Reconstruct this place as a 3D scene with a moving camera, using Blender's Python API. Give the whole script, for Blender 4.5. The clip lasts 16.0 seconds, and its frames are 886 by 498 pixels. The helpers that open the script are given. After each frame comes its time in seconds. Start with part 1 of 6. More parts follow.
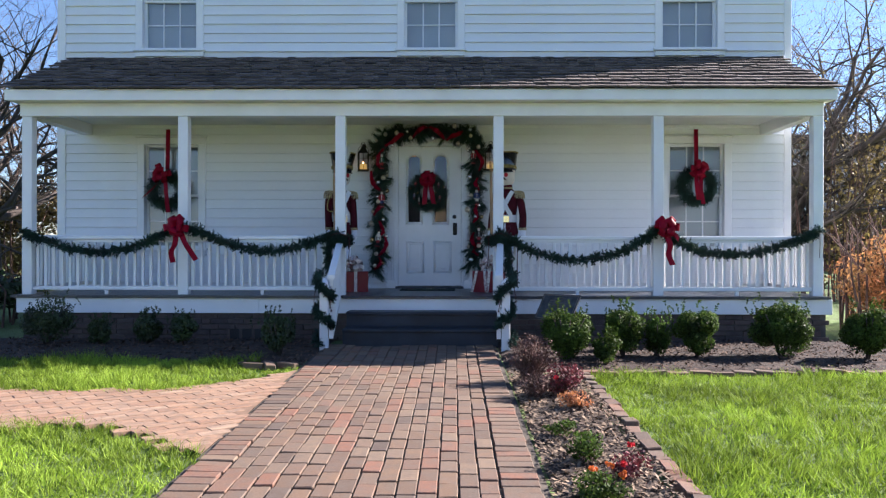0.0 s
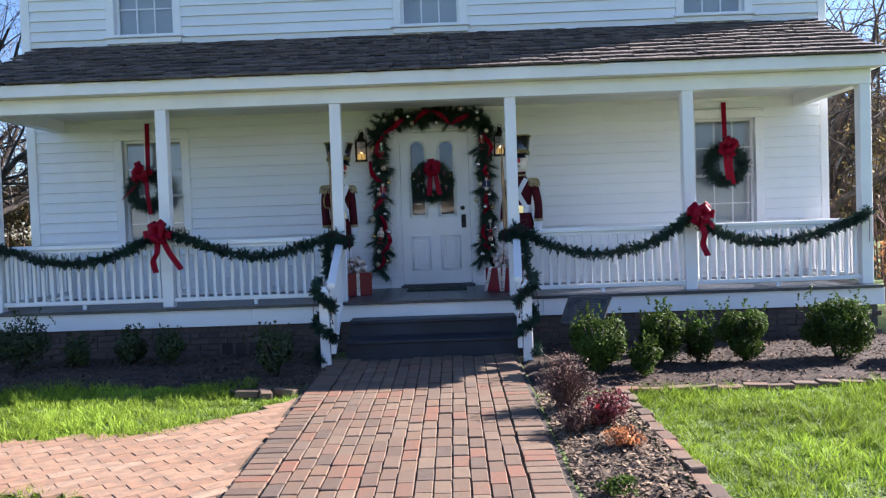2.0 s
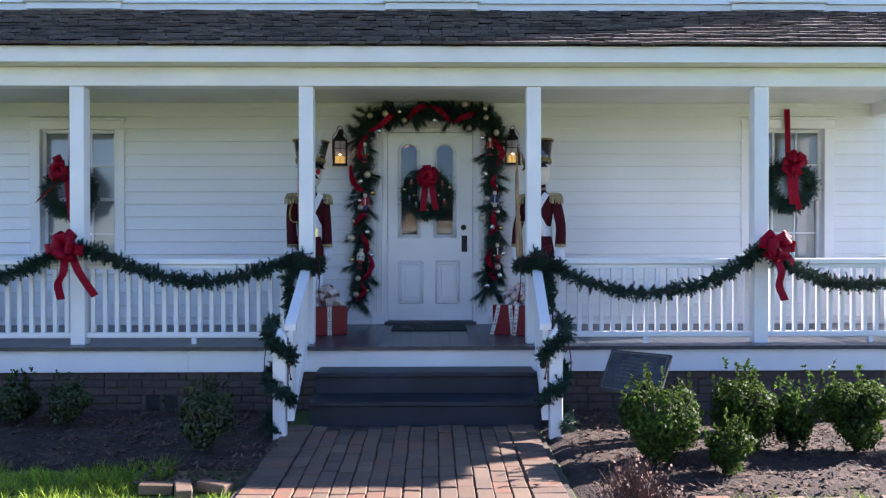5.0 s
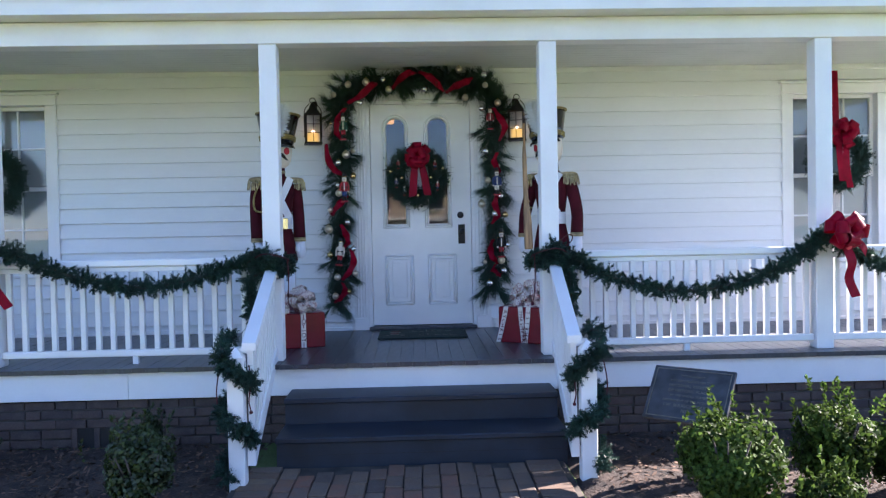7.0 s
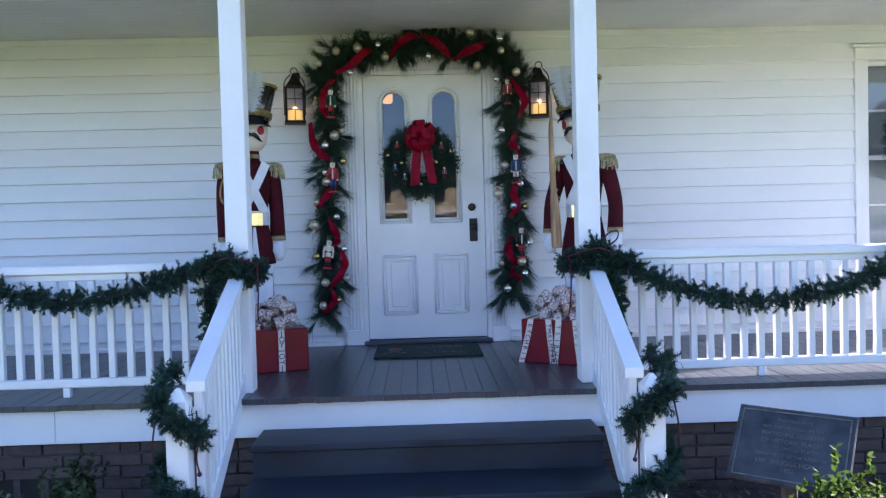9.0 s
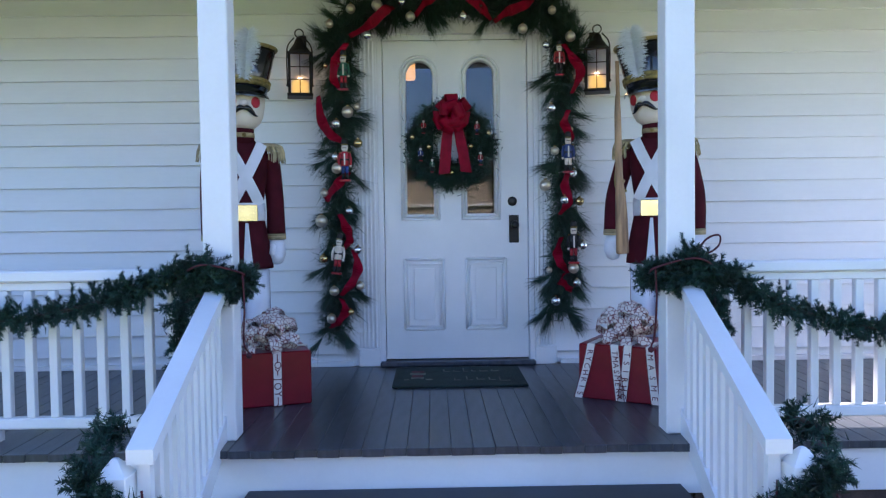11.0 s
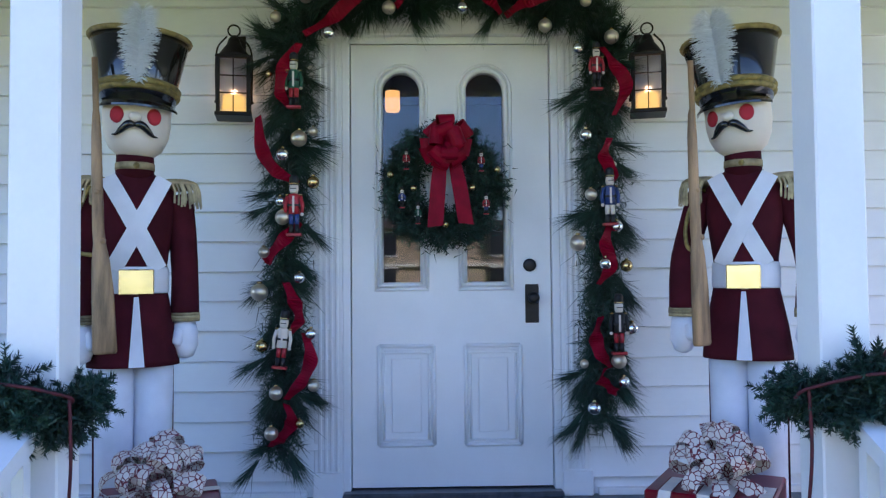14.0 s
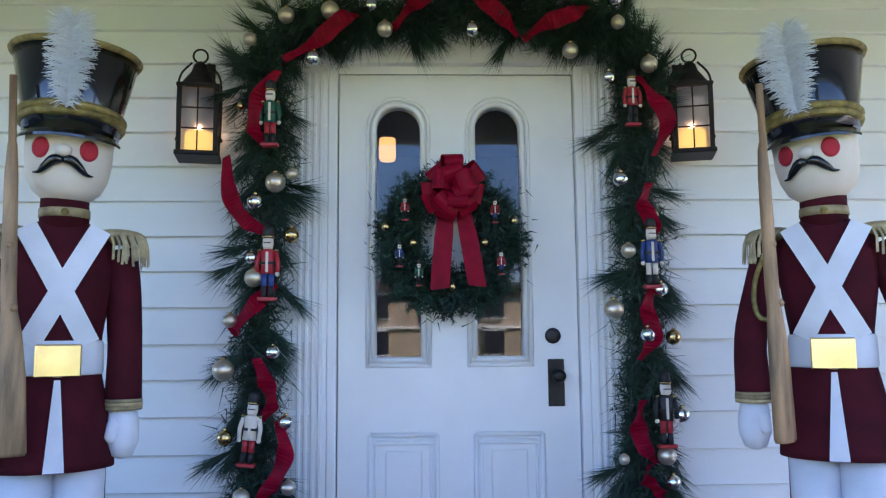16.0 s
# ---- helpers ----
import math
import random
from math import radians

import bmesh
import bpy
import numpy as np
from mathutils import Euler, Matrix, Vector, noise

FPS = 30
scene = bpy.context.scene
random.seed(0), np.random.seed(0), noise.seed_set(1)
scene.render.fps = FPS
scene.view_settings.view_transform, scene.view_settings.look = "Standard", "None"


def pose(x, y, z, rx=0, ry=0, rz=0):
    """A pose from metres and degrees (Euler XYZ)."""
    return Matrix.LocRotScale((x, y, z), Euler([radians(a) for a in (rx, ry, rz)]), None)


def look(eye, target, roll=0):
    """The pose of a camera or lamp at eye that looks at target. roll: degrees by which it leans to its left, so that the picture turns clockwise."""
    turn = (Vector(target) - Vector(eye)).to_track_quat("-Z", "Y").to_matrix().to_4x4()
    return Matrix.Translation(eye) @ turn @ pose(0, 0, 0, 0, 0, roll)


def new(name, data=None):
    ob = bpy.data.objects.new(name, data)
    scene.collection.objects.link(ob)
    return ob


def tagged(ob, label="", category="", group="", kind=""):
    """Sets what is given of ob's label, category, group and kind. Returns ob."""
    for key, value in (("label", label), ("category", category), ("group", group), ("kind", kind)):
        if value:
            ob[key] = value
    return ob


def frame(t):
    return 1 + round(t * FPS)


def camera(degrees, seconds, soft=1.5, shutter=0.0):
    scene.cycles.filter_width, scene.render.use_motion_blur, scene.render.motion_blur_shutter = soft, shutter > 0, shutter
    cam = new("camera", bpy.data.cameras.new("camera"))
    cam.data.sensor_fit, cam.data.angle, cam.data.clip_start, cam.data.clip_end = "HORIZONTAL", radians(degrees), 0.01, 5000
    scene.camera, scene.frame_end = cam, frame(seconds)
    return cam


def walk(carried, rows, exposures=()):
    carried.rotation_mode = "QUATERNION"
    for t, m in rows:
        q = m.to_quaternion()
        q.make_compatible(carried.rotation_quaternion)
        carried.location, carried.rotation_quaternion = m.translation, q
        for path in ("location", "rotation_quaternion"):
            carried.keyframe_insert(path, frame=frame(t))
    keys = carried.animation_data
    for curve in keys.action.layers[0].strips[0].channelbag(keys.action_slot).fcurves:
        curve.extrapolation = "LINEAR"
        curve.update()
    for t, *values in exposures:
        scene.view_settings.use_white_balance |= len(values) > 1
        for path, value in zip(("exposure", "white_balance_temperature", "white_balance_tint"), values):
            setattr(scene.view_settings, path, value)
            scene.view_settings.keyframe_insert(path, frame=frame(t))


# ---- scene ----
cam = camera(58.2, 16.0, soft=1.25)
PATH = [
    (0, (0.357, -11.624, 1.126), (0.329, -9.625, 1.125), 0.1),
    (0.5, (0.323, -11.475, 1.261), (0.379, -9.476, 1.218), -0.9),
    (1, (0.347, -11.234, 1.336), (0.35, -9.235, 1.273), -1.0),
    (1.5, (0.31, -10.995, 1.372), (0.228, -8.999, 1.279), -0.9),
    (2, (0.227, -10.692, 1.383), (0.199, -8.693, 1.32), -2.0),
    (2.5, (0.204, -10.327, 1.389), (0.188, -8.327, 1.355), -1.6),
    (3, (0.179, -9.998, 1.391), (0.149, -7.998, 1.369), -0.9),
    (3.5, (0.087, -9.653, 1.406), (0.093, -7.653, 1.372), -1.6),
    (4, (0.066, -9.308, 1.393), (0.08, -7.308, 1.37), -1.1),
    (4.2, (0.064, -9.14, 1.404), (0.077, -7.14, 1.389), -0.6),
    (6.3, (0.001, -7.818, 1.436), (0.027, -5.818, 1.415), 0.1),
    (6.5, (0.003, -7.651, 1.442), (0.031, -5.651, 1.409), -0.4),
    (7, (-0.031, -7.359, 1.447), (0.03, -5.36, 1.401), -1.1),
    (7.5, (-0.012, -7.028, 1.456), (0.028, -5.029, 1.408), -0.3),
    (8, (0.002, -6.75, 1.45), (0.019, -4.751, 1.38), -0.4),
    (8.5, (-0.034, -6.448, 1.473), (0.011, -4.449, 1.408), -1.5),
    (9, (-0.045, -6.173, 1.462), (0.011, -4.175, 1.4), -1.5),
    (9.2, (-0.043, -6.051, 1.457), (0.012, -4.052, 1.398), -1.0),
    (11.3, (-0.155, -4.949, 1.488), (-0.147, -2.95, 1.408), -0.7),
    (11.5, (-0.114, -4.84, 1.485), (-0.132, -2.842, 1.404), -0.3),
    (12, (-0.144, -4.581, 1.488), (-0.136, -2.583, 1.412), -0.9),
    (12.5, (-0.173, -4.346, 1.504), (-0.127, -2.347, 1.45), -2.1),
    (13, (-0.142, -4.076, 1.516), (-0.12, -2.076, 1.477), -1.1),
    (13.5, (-0.089, -3.835, 1.514), (-0.081, -1.835, 1.493), 0.0),
    (14, (-0.124, -3.657, 1.537), (-0.077, -1.659, 1.608), -0.5),
    (14.5, (-0.144, -3.501, 1.571), (-0.072, -1.512, 1.77), -1.0),
    (15, (-0.187, -3.364, 1.571), (-0.09, -1.379, 1.797), -0.7),
    (15.5, (-0.168, -3.178, 1.58), (-0.086, -1.194, 1.82), -0.6),
    (16, (-0.159, -3.043, 1.579), (-0.092, -1.057, 1.805), -0.5),
]
walk(cam, [(t, look(eye, target, roll)) for t, eye, target, roll in PATH],
     exposures=[(0, 1.97, 5640, 21), (0.5, 2.02, 5640, 21), (1, 1.86, 5620, 21), (2, 2.1, 5600, 21), (3.5, 2.24, 5580, 23), (7, 2.78, 5600, 24.5), (9, 2.94, 5560, 24.5), (12.5, 2.86, 5440, 24.5), (16, 3.24, 5540, 26)])

# ---- world and sun ----
SUN_AZ = math.atan2(0.928, 0.371)   # from +y towards +x
SUN_EL = radians(30)
world = bpy.data.worlds.new("world")
scene.world = world
world.use_nodes = True
wn = world.node_tree.nodes
sky = wn.new("ShaderNodeTexSky")
sky.sky_type = 'NISHITA'
sky.sun_disc = False
sky.sun_elevation = SUN_EL
sky.sun_rotation = SUN_AZ
sky.air_density, sky.dust_density, sky.ozone_density = 1.0, 0.2, 3.0
wn["Background"].inputs[1].default_value = 0.052
world.node_tree.links.new(sky.outputs[0], wn["Background"].inputs[0])
sun = new("sun", bpy.data.lights.new("sun", "SUN"))
sun.data.energy, sun.data.angle, sun.data.color = 5.0, radians(0.53), (1.0, 0.87, 0.68)
sun.matrix_world = look((30 * math.sin(SUN_AZ), 30 * math.cos(SUN_AZ), 30 * math.tan(SUN_EL)), (0, 0, 0))


# ---- materials ----
def shader(name):
    m = bpy.data.materials.new(name)
    m.use_nodes = True
    return m, m.node_tree.nodes, m.node_tree.links, m.node_tree.nodes["Principled BSDF"]


def surface(name, col, rough=0.6, metal=0.0, var=0.12, big=3.0, fine=60.0, bump=0.15, depth=0.002,
            rand=0.0, island=0.0, tint=None, stretch=(1, 1, 1), coat=0.0, sheen=0.0, leafy=0.0, spec=0.5):
    """Two scales of noise over a base colour, fine relief, and a shade that differs piece by piece."""
    m, n, l, p = shader(name)
    tc = n.new("ShaderNodeTexCoord")
    mp = n.new("ShaderNodeMapping")
    mp.inputs["Scale"].default_value = stretch
    l.new(tc.outputs["Object"], mp.inputs[0])
    na, nb = n.new("ShaderNodeTexNoise"), n.new("ShaderNodeTexNoise")
    na.inputs["Scale"].default_value, nb.inputs["Scale"].default_value = big, fine
    na.inputs["Detail"].default_value, nb.inputs["Detail"].default_value = 5, 3
    l.new(mp.outputs[0], na.inputs["Vector"]), l.new(mp.outputs[0], nb.inputs["Vector"])
    c2 = tint or tuple(c * (1 - 2.2 * var) for c in col)
    ramp = n.new("ShaderNodeValToRGB")
    ramp.color_ramp.elements[0].position, ramp.color_ramp.elements[1].position = 0.3, 0.7
    ramp.color_ramp.elements[0].color = (*c2, 1)
    ramp.color_ramp.elements[1].color = (*(min(1, c * (1 + var)) for c in col), 1)
    l.new(na.outputs["Fac"], ramp.inputs[0])
    hv = n.new("ShaderNodeHueSaturation")
    l.new(ramp.outputs[0], hv.inputs["Color"])
    val = n.new("ShaderNodeMath")
    val.operation = 'MULTIPLY_ADD'
    val.inputs[1].default_value, val.inputs[2].default_value = var * 1.6, 1 - var * 0.8
    l.new(nb.outputs["Fac"], val.inputs[0])
    out = val.outputs[0]
    if rand or island:
        src = n.new("ShaderNodeObjectInfo").outputs["Random"] if rand else n.new("ShaderNodeNewGeometry").outputs["Random Per Island"]
        k = n.new("ShaderNodeMath")
        k.operation = 'MULTIPLY_ADD'
        amt = rand or island
        k.inputs[1].default_value, k.inputs[2].default_value = 2 * amt, 1 - amt
        l.new(src, k.inputs[0])
        mul = n.new("ShaderNodeMath")
        mul.operation = 'MULTIPLY'
        l.new(out, mul.inputs[0]), l.new(k.outputs[0], mul.inputs[1])
        out = mul.outputs[0]
    l.new(out, hv.inputs["Value"])
    l.new(hv.outputs[0], p.inputs["Base Color"])
    p.inputs["Roughness"].default_value, p.inputs["Metallic"].default_value = rough, metal
    p.inputs["Specular IOR Level"].default_value = spec
    p.inputs["Coat Weight"].default_value, p.inputs["Sheen Weight"].default_value = coat, sheen
    if bump:
        b = n.new("ShaderNodeBump")
        b.inputs["Strength"].default_value, b.inputs["Distance"].default_value = bump, depth
        l.new(nb.outputs["Fac"], b.inputs["Height"]), l.new(b.outputs[0], p.inputs["Normal"])
    if leafy:
        tr, mix = n.new("ShaderNodeBsdfTranslucent"), n.new("ShaderNodeMixShader")
        mix.inputs[0].default_value = leafy
        l.new(hv.outputs[0], tr.inputs[0])
        l.new(p.outputs[0], mix.inputs[1]), l.new(tr.outputs[0], mix.inputs[2])
        l.new(mix.outputs[0], n["Material Output"].inputs[0])
    return m


def brickish(name, cols, rough=0.85, island=False):
    """Brick that takes one of several fired colours, piece by piece, with mortar bloom and dirt."""
    m, n, l, p = shader(name)
    tc = n.new("ShaderNodeTexCoord")
    src = n.new("ShaderNodeNewGeometry").outputs["Random Per Island"] if island else n.new("ShaderNodeObjectInfo").outputs["Random"]
    ramp = n.new("ShaderNodeValToRGB")
    ramp.color_ramp.interpolation = 'LINEAR'
    e = ramp.color_ramp.elements
    for i, c in enumerate(cols):
        q = i / (len(cols) - 1)
        el = e[0] if i == 0 else e[len(e) - 1] if i == len(cols) - 1 else e.new(q)
        el.color = (*c, 1)
    l.new(src, ramp.inputs[0])
    na, nb = n.new("ShaderNodeTexNoise"), n.new("ShaderNodeTexNoise")
    na.inputs["Scale"].default_value, na.inputs["Detail"].default_value = 14, 6
    nb.inputs["Scale"].default_value, nb.inputs["Detail"].default_value = 120, 4
    geo = n.new("ShaderNodeNewGeometry").outputs["Position"]
    l.new(geo, na.inputs["Vector"]), l.new(geo, nb.inputs["Vector"])
    r2 = n.new("ShaderNodeValToRGB")
    r2.color_ramp.elements[0].position, r2.color_ramp.elements[1].position = 0.40, 0.66
    r2.color_ramp.elements[0].color, r2.color_ramp.elements[1].color = (0, 0, 0, 1), (.55, .55, .55, 1)
    l.new(na.outputs["Fac"], r2.inputs[0])
    mix = n.new("ShaderNodeMixRGB")
    mix.inputs[2].default_value = (0.115, 0.092, 0.072, 1)
    l.new(r2.outputs[0], mix.inputs[0]), l.new(ramp.outputs[0], mix.inputs[1])
    val = n.new("ShaderNodeMath")
    val.operation = 'MULTIPLY_ADD'
    val.inputs[1].default_value, val.inputs[2].default_value = 0.95, 0.50
    l.new(nb.outputs["Fac"], val.inputs[0])
    hv = n.new("ShaderNodeHueSaturation")
    l.new(mix.outputs[0], hv.inputs["Color"]), l.new(val.outputs[0], hv.inputs["Value"])
    l.new(hv.outputs[0], p.inputs["Base Color"])
    p.inputs["Roughness"].default_value = rough
    b = n.new("ShaderNodeBump")
    b.inputs["Strength"].default_value, b.inputs["Distance"].default_value = 0.5, 0.004
    l.new(nb.outputs["Fac"], b.inputs["Height"]), l.new(b.outputs[0], p.inputs["Normal"])
    return m


def glass(name, tint=(1, 1, 1), rough=0.0):
    m, n, l, p = shader(name)
    p.inputs["Base Color"].default_value = (*tint, 1)
    p.inputs["Transmission Weight"].default_value = 1
    p.inputs["Roughness"].default_value = rough
    p.inputs["IOR"].default_value = 1.5
    return m


def glow(name, col, strength):
    m, n, l, p = shader(name)
    p.inputs["Base Color"].default_value = (*col, 1)
    p.inputs["Emission Color"].default_value = (*col, 1)
    p.inputs["Emission Strength"].default_value = strength
    return m


WHITE = surface("white_paint", (.80, .81, .82), 0.45, var=0.035, big=1.5, fine=45, bump=0.12, rand=0.02)
TRIM = surface("white_trim", (.82, .82, .82), 0.4, var=0.03, big=2.5, fine=70, bump=0.1)
CEIL = surface("porch_ceiling_paint", (.66, .67, .67), 0.4, var=0.04, big=2, fine=50, bump=0.08)
DOORP = surface("door_paint", (.80, .80, .79), 0.38, var=0.025, big=4, fine=90, bump=0.06)
DECK = surface("deck_paint", (.054, .060, .072), 0.30, var=0.2, big=6, fine=50, bump=0.2, rand=0.18, stretch=(6, 1, 1))
STEP = surface("step_paint", (.017, .024, .038), 0.5, var=0.22, big=4, fine=60, bump=0.25, rand=0.1)
SHAKE = surface("weathered_shake", (.125, .10, .088), 0.9, var=0.3, big=10, fine=80, bump=0.6, depth=0.004, rand=0.42, stretch=(9, 1, 9))
SHAKE_I = surface("weathered_shake_field", (.125, .10, .088), 0.9, var=0.3, big=10, fine=80, bump=0.6, depth=0.004, island=0.42, stretch=(9, 1, 9))
PAVERS = [(.155, .096, .060), (.115, .074, .050), (.165, .102, .060), (.082, .057, .042), (.185, .128, .082), (.13, .085, .057), (.195, .088, .052), (.14, .095, .063)]
PAVER, PAVER_I = brickish("paver_brick", PAVERS), brickish("paver_brick_field", PAVERS, island=True)
SIDEP = brickish("side_path_brick", [(.26, .155, .092), (.30, .19, .118), (.245, .138, .082), (.32, .22, .145)], island=True)
FBRICK = brickish("foundation_brick", [(.085, .055, .047), (.065, .045, .042), (.11, .072, .06), (.06, .045, .044), (.09, .052, .044)])
MORTAR = surface("mortar", (.11, .10, .088), 0.95, var=0.25, big=5, fine=150, bump=0.6)
SANDP = surface("pale_joint_sand", (.20, .125, .078), 0.95, var=0.3, big=3, fine=150, bump=0.5)
SANDJ = surface("joint_sand", (.075, .062, .048), 0.95, var=0.3, big=6, fine=150, bump=0.6)
SOIL = surface("mulch_soil", (.044, .028, .019), 0.95, var=0.35, big=7, fine=60, bump=1.0, depth=0.012)
TURF = surface("turf", (.085, .135, .03), 0.9, var=0.3, big=1.6, fine=50, bump=1.0, depth=0.02, tint=(.075, .105, .028))
BLADE = surface("grass_blade", (.24, .35, .035), 0.6, var=0.25, big=0.9, fine=20, bump=0, island=0.5, leafy=0.38, spec=0.15)
# paler copy of the mulch chip: sunlight is put into its colour
CHIP_SUNLIT = surface("sunlit_mulch_chip", (.19, .135, .088), 0.9, var=0.3, big=9, fine=60, bump=0.3, island=0.65)
CHIP = surface("mulch_chip", (.105, .062, .038), 0.9, var=0.3, big=9, fine=60, bump=0.3, island=0.6)
PINE = surface("pine_needle", (.022, .058, .036), 0.45, var=0.2, big=6, fine=60, bump=0, island=0.5, leafy=0.15)
FIR = surface("garland_tinsel", (.020, .060, .040), 0.5, var=0.25, big=8, fine=60, bump=0, island=0.5, leafy=0.15)
BOX = surface("boxwood_leaf", (.062, .105, .018), 0.6, var=0.3, big=3, fine=30, bump=0, island=0.6, leafy=0.4, spec=0.15)
# darker copy of the shrub green, with the house's shade put into it
SHADED_LEAF = surface("leaf_shade_tint", (.045, .07, .02), 0.45, var=0.3, big=3, fine=30, bump=0, island=0.45, leafy=0.3)
BARK = surface("bark", (.075, .06, .05), 0.9, var=0.3, big=5, fine=40, bump=0.8, depth=0.01)
TANLEAF = surface("autumn_leaf", (.26, .20, .07), 0.6, var=0.3, big=1.5, fine=10, bump=0, island=0.5, leafy=0.4)
HEDGE = surface("winter_hedge_leaf", (.16, .12, .045), 0.7, var=0.35, big=1.0, fine=10, bump=0, island=0.55, leafy=0.3)
RUST = surface("rust_leaf", (.38, .15, .06), 0.7, var=0.35, big=1.5, fine=10, bump=0, island=0.5, leafy=0.4, tint=(.30, .20, .07))
REDLEAF = surface("dark_red_leaf", (.13, .025, .03), 0.6, var=0.35, big=4, fine=20, bump=0, island=0.5, leafy=0.3)
TWIG = surface("brown_twig", (.12, .065, .05), 0.85, var=0.3, big=6, fine=30, bump=0, island=0.4)
PETAL_O = surface("orange_petal", (.65, .16, .02), 0.6, var=0.2, bump=0, island=0.3, leafy=0.3)
PETAL_R = surface("red_petal", (.55, .02, .03), 0.6, var=0.2, bump=0, island=0.3, leafy=0.3)
RIBBON = surface("red_ribbon", (.24, .001, .018), 0.5, var=0.12, big=20, fine=300, bump=0.2, leafy=0.05, spec=0.12)
FELT = surface("maroon_felt", (.062, .005, .011), 0.85, var=0.18, big=8, fine=220, bump=0.35, spec=0.2)
LINEN = surface("white_linen", (.72, .73, .79), 0.85, var=0.05, big=9, fine=250, bump=0.3)
FACE = surface("cream_face", (.72, .64, .55), 0.7, var=0.05, big=6, fine=200, bump=0.15)
CHEEK = surface("red_cheek", (.45, .02, .035), 0.8, var=0.1, big=9, fine=200, bump=0.2)
GLOSS = surface("black_vinyl", (.006, .007, .008), 0.16, var=0.2, big=9, fine=40, bump=0.04, coat=0.5)
BLACK = surface("matt_black", (.012, .012, .013), 0.55, var=0.2, big=9, fine=90, bump=0.1)
BRAID = surface("gold_braid", (.33, .25, .075), 0.55, metal=0.35, var=0.3, big=30, fine=260, bump=0.9, depth=0.004)
FRINGE = surface("gold_fringe", (.40, .32, .17), 0.55, metal=0.2, var=0.25, big=20, fine=120, bump=0.2, island=0.3)
BRASS = surface("polished_brass", (.80, .62, .32), 0.22, metal=1.0, var=0.08, big=12, fine=30, bump=0.12)
RIFLE = surface("carved_wood", (.36, .22, .11), 0.5, var=0.25, big=5, fine=60, bump=0.15, stretch=(8, 8, 1))
PLUME = surface("white_feather", (.80, .82, .84), 0.8, var=0.06, bump=0, island=0.08, leafy=0.35)
SILVER = surface("silver_bauble", (.80, .80, .78), 0.10, metal=1.0, var=0.04, big=30, fine=90, bump=0.06)
CHAMP = surface("champagne_bauble", (.62, .54, .42), 0.32, metal=0.85, var=0.1, big=30, fine=200, bump=0.3)
GOLDB = surface("gold_bauble", (.62, .46, .20), 0.18, metal=1.0, var=0.08, big=30, fine=90, bump=0.08)
WRAP = surface("red_wrapping_paper", (.18, .001, .012), 0.30, var=0.08, big=8, fine=30, bump=0.15, spec=0.3)
PRINT = surface("printed_ribbon", (.78, .72, .66), 0.6, var=0.03, big=18, fine=75, bump=0.1)
def printed(name, base, ink):
    """Cream ribbon with a scatter of dark letter strokes."""
    m, n, l, p = shader(name)
    tc, vo, ra = n.new("ShaderNodeTexCoord"), n.new("ShaderNodeTexVoronoi"), n.new("ShaderNodeValToRGB")
    vo.feature = 'DISTANCE_TO_EDGE'
    vo.inputs["Scale"].default_value = 46
    ra.color_ramp.elements[0].position, ra.color_ramp.elements[1].position = 0.052, 0.072
    ra.color_ramp.elements[0].color, ra.color_ramp.elements[1].color = (*ink, 1), (*base, 1)
    l.new(tc.outputs["Object"], vo.inputs["Vector"]), l.new(vo.outputs["Distance"], ra.inputs[0])
    l.new(ra.outputs[0], p.inputs["Base Color"])
    p.inputs["Roughness"].default_value = 0.6
    return m


PRINTB = printed("printed_bow_ribbon", (.70, .63, .57), (.16, .015, .025))
INK = surface("ribbon_ink", (.14, .012, .02), 0.7, var=0.1, bump=0)
IRON = surface("dark_iron", (.022, .018, .016), 0.55, metal=0.6, var=0.3, big=9, fine=90, bump=0.3)
BRONZE = surface("dark_bronze", (.035, .033, .032), 0.42, metal=0.75, var=0.25, big=12, fine=120, bump=0.35)
BRONZE_EDGE = surface("worn_bronze", (.30, .25, .18), 0.35, metal=0.9, var=0.2, big=20, fine=120, bump=0.2)
# lighter than the lock bronze: the sky's reflection is put into the colour
PLAQUE = surface("bronze_sky_grey", (.085, .086, .088), 0.5, metal=0.55, var=0.25, big=12, fine=120, bump=0.35)
MATG = surface("green_mat", (.016, .032, .026), 0.95, var=0.25, big=9, fine=320, bump=0.8)
MATT = surface("mat_print", (.17, .18, .14), 0.95, var=0.3, big=20, fine=320, bump=0.5)
MATR = surface("mat_print_red", (.13, .03, .035), 0.95, var=0.3, big=20, fine=320, bump=0.5)
SHADE = surface("window_shade", (.40, .44, .47), 0.8, var=0.05, big=2, fine=120, bump=0.1)
# near-black walls that stand in for an unlit interior
ROOM = surface("room_gloom", (.07, .065, .06), 0.9, var=0.15, big=2, fine=40, bump=0.1)
CORD = surface("red_cord", (.075, .006, .012), 0.7, var=0.2, big=40, fine=250, bump=0.5)
FARBRICK = surface("far_brick", (.20, .075, .055), 0.9, var=0.15, big=1.2, fine=14, bump=0.2)
FARGREY = surface("far_grey_siding", (.34, .36, .40), 0.8, var=0.1, big=1.0, fine=12, bump=0.1)
FARTAN = surface("far_tan_wall", (.42, .34, .24), 0.85, var=0.12, big=1.0, fine=12, bump=0.1)
DARKGL = surface("dark_window", (.03, .035, .045), 0.08, var=0.1, bump=0)
PANE = glass("window_glass")
LGLASS = glass("lantern_glass", (.74, .73, .70), 0.3)
CANDLE = glow("candle_glow", (1.0, .56, .08), 0.18)
LAMPGLOW = glow("pendant_glow", (1.0, .50, .12), 0.14)
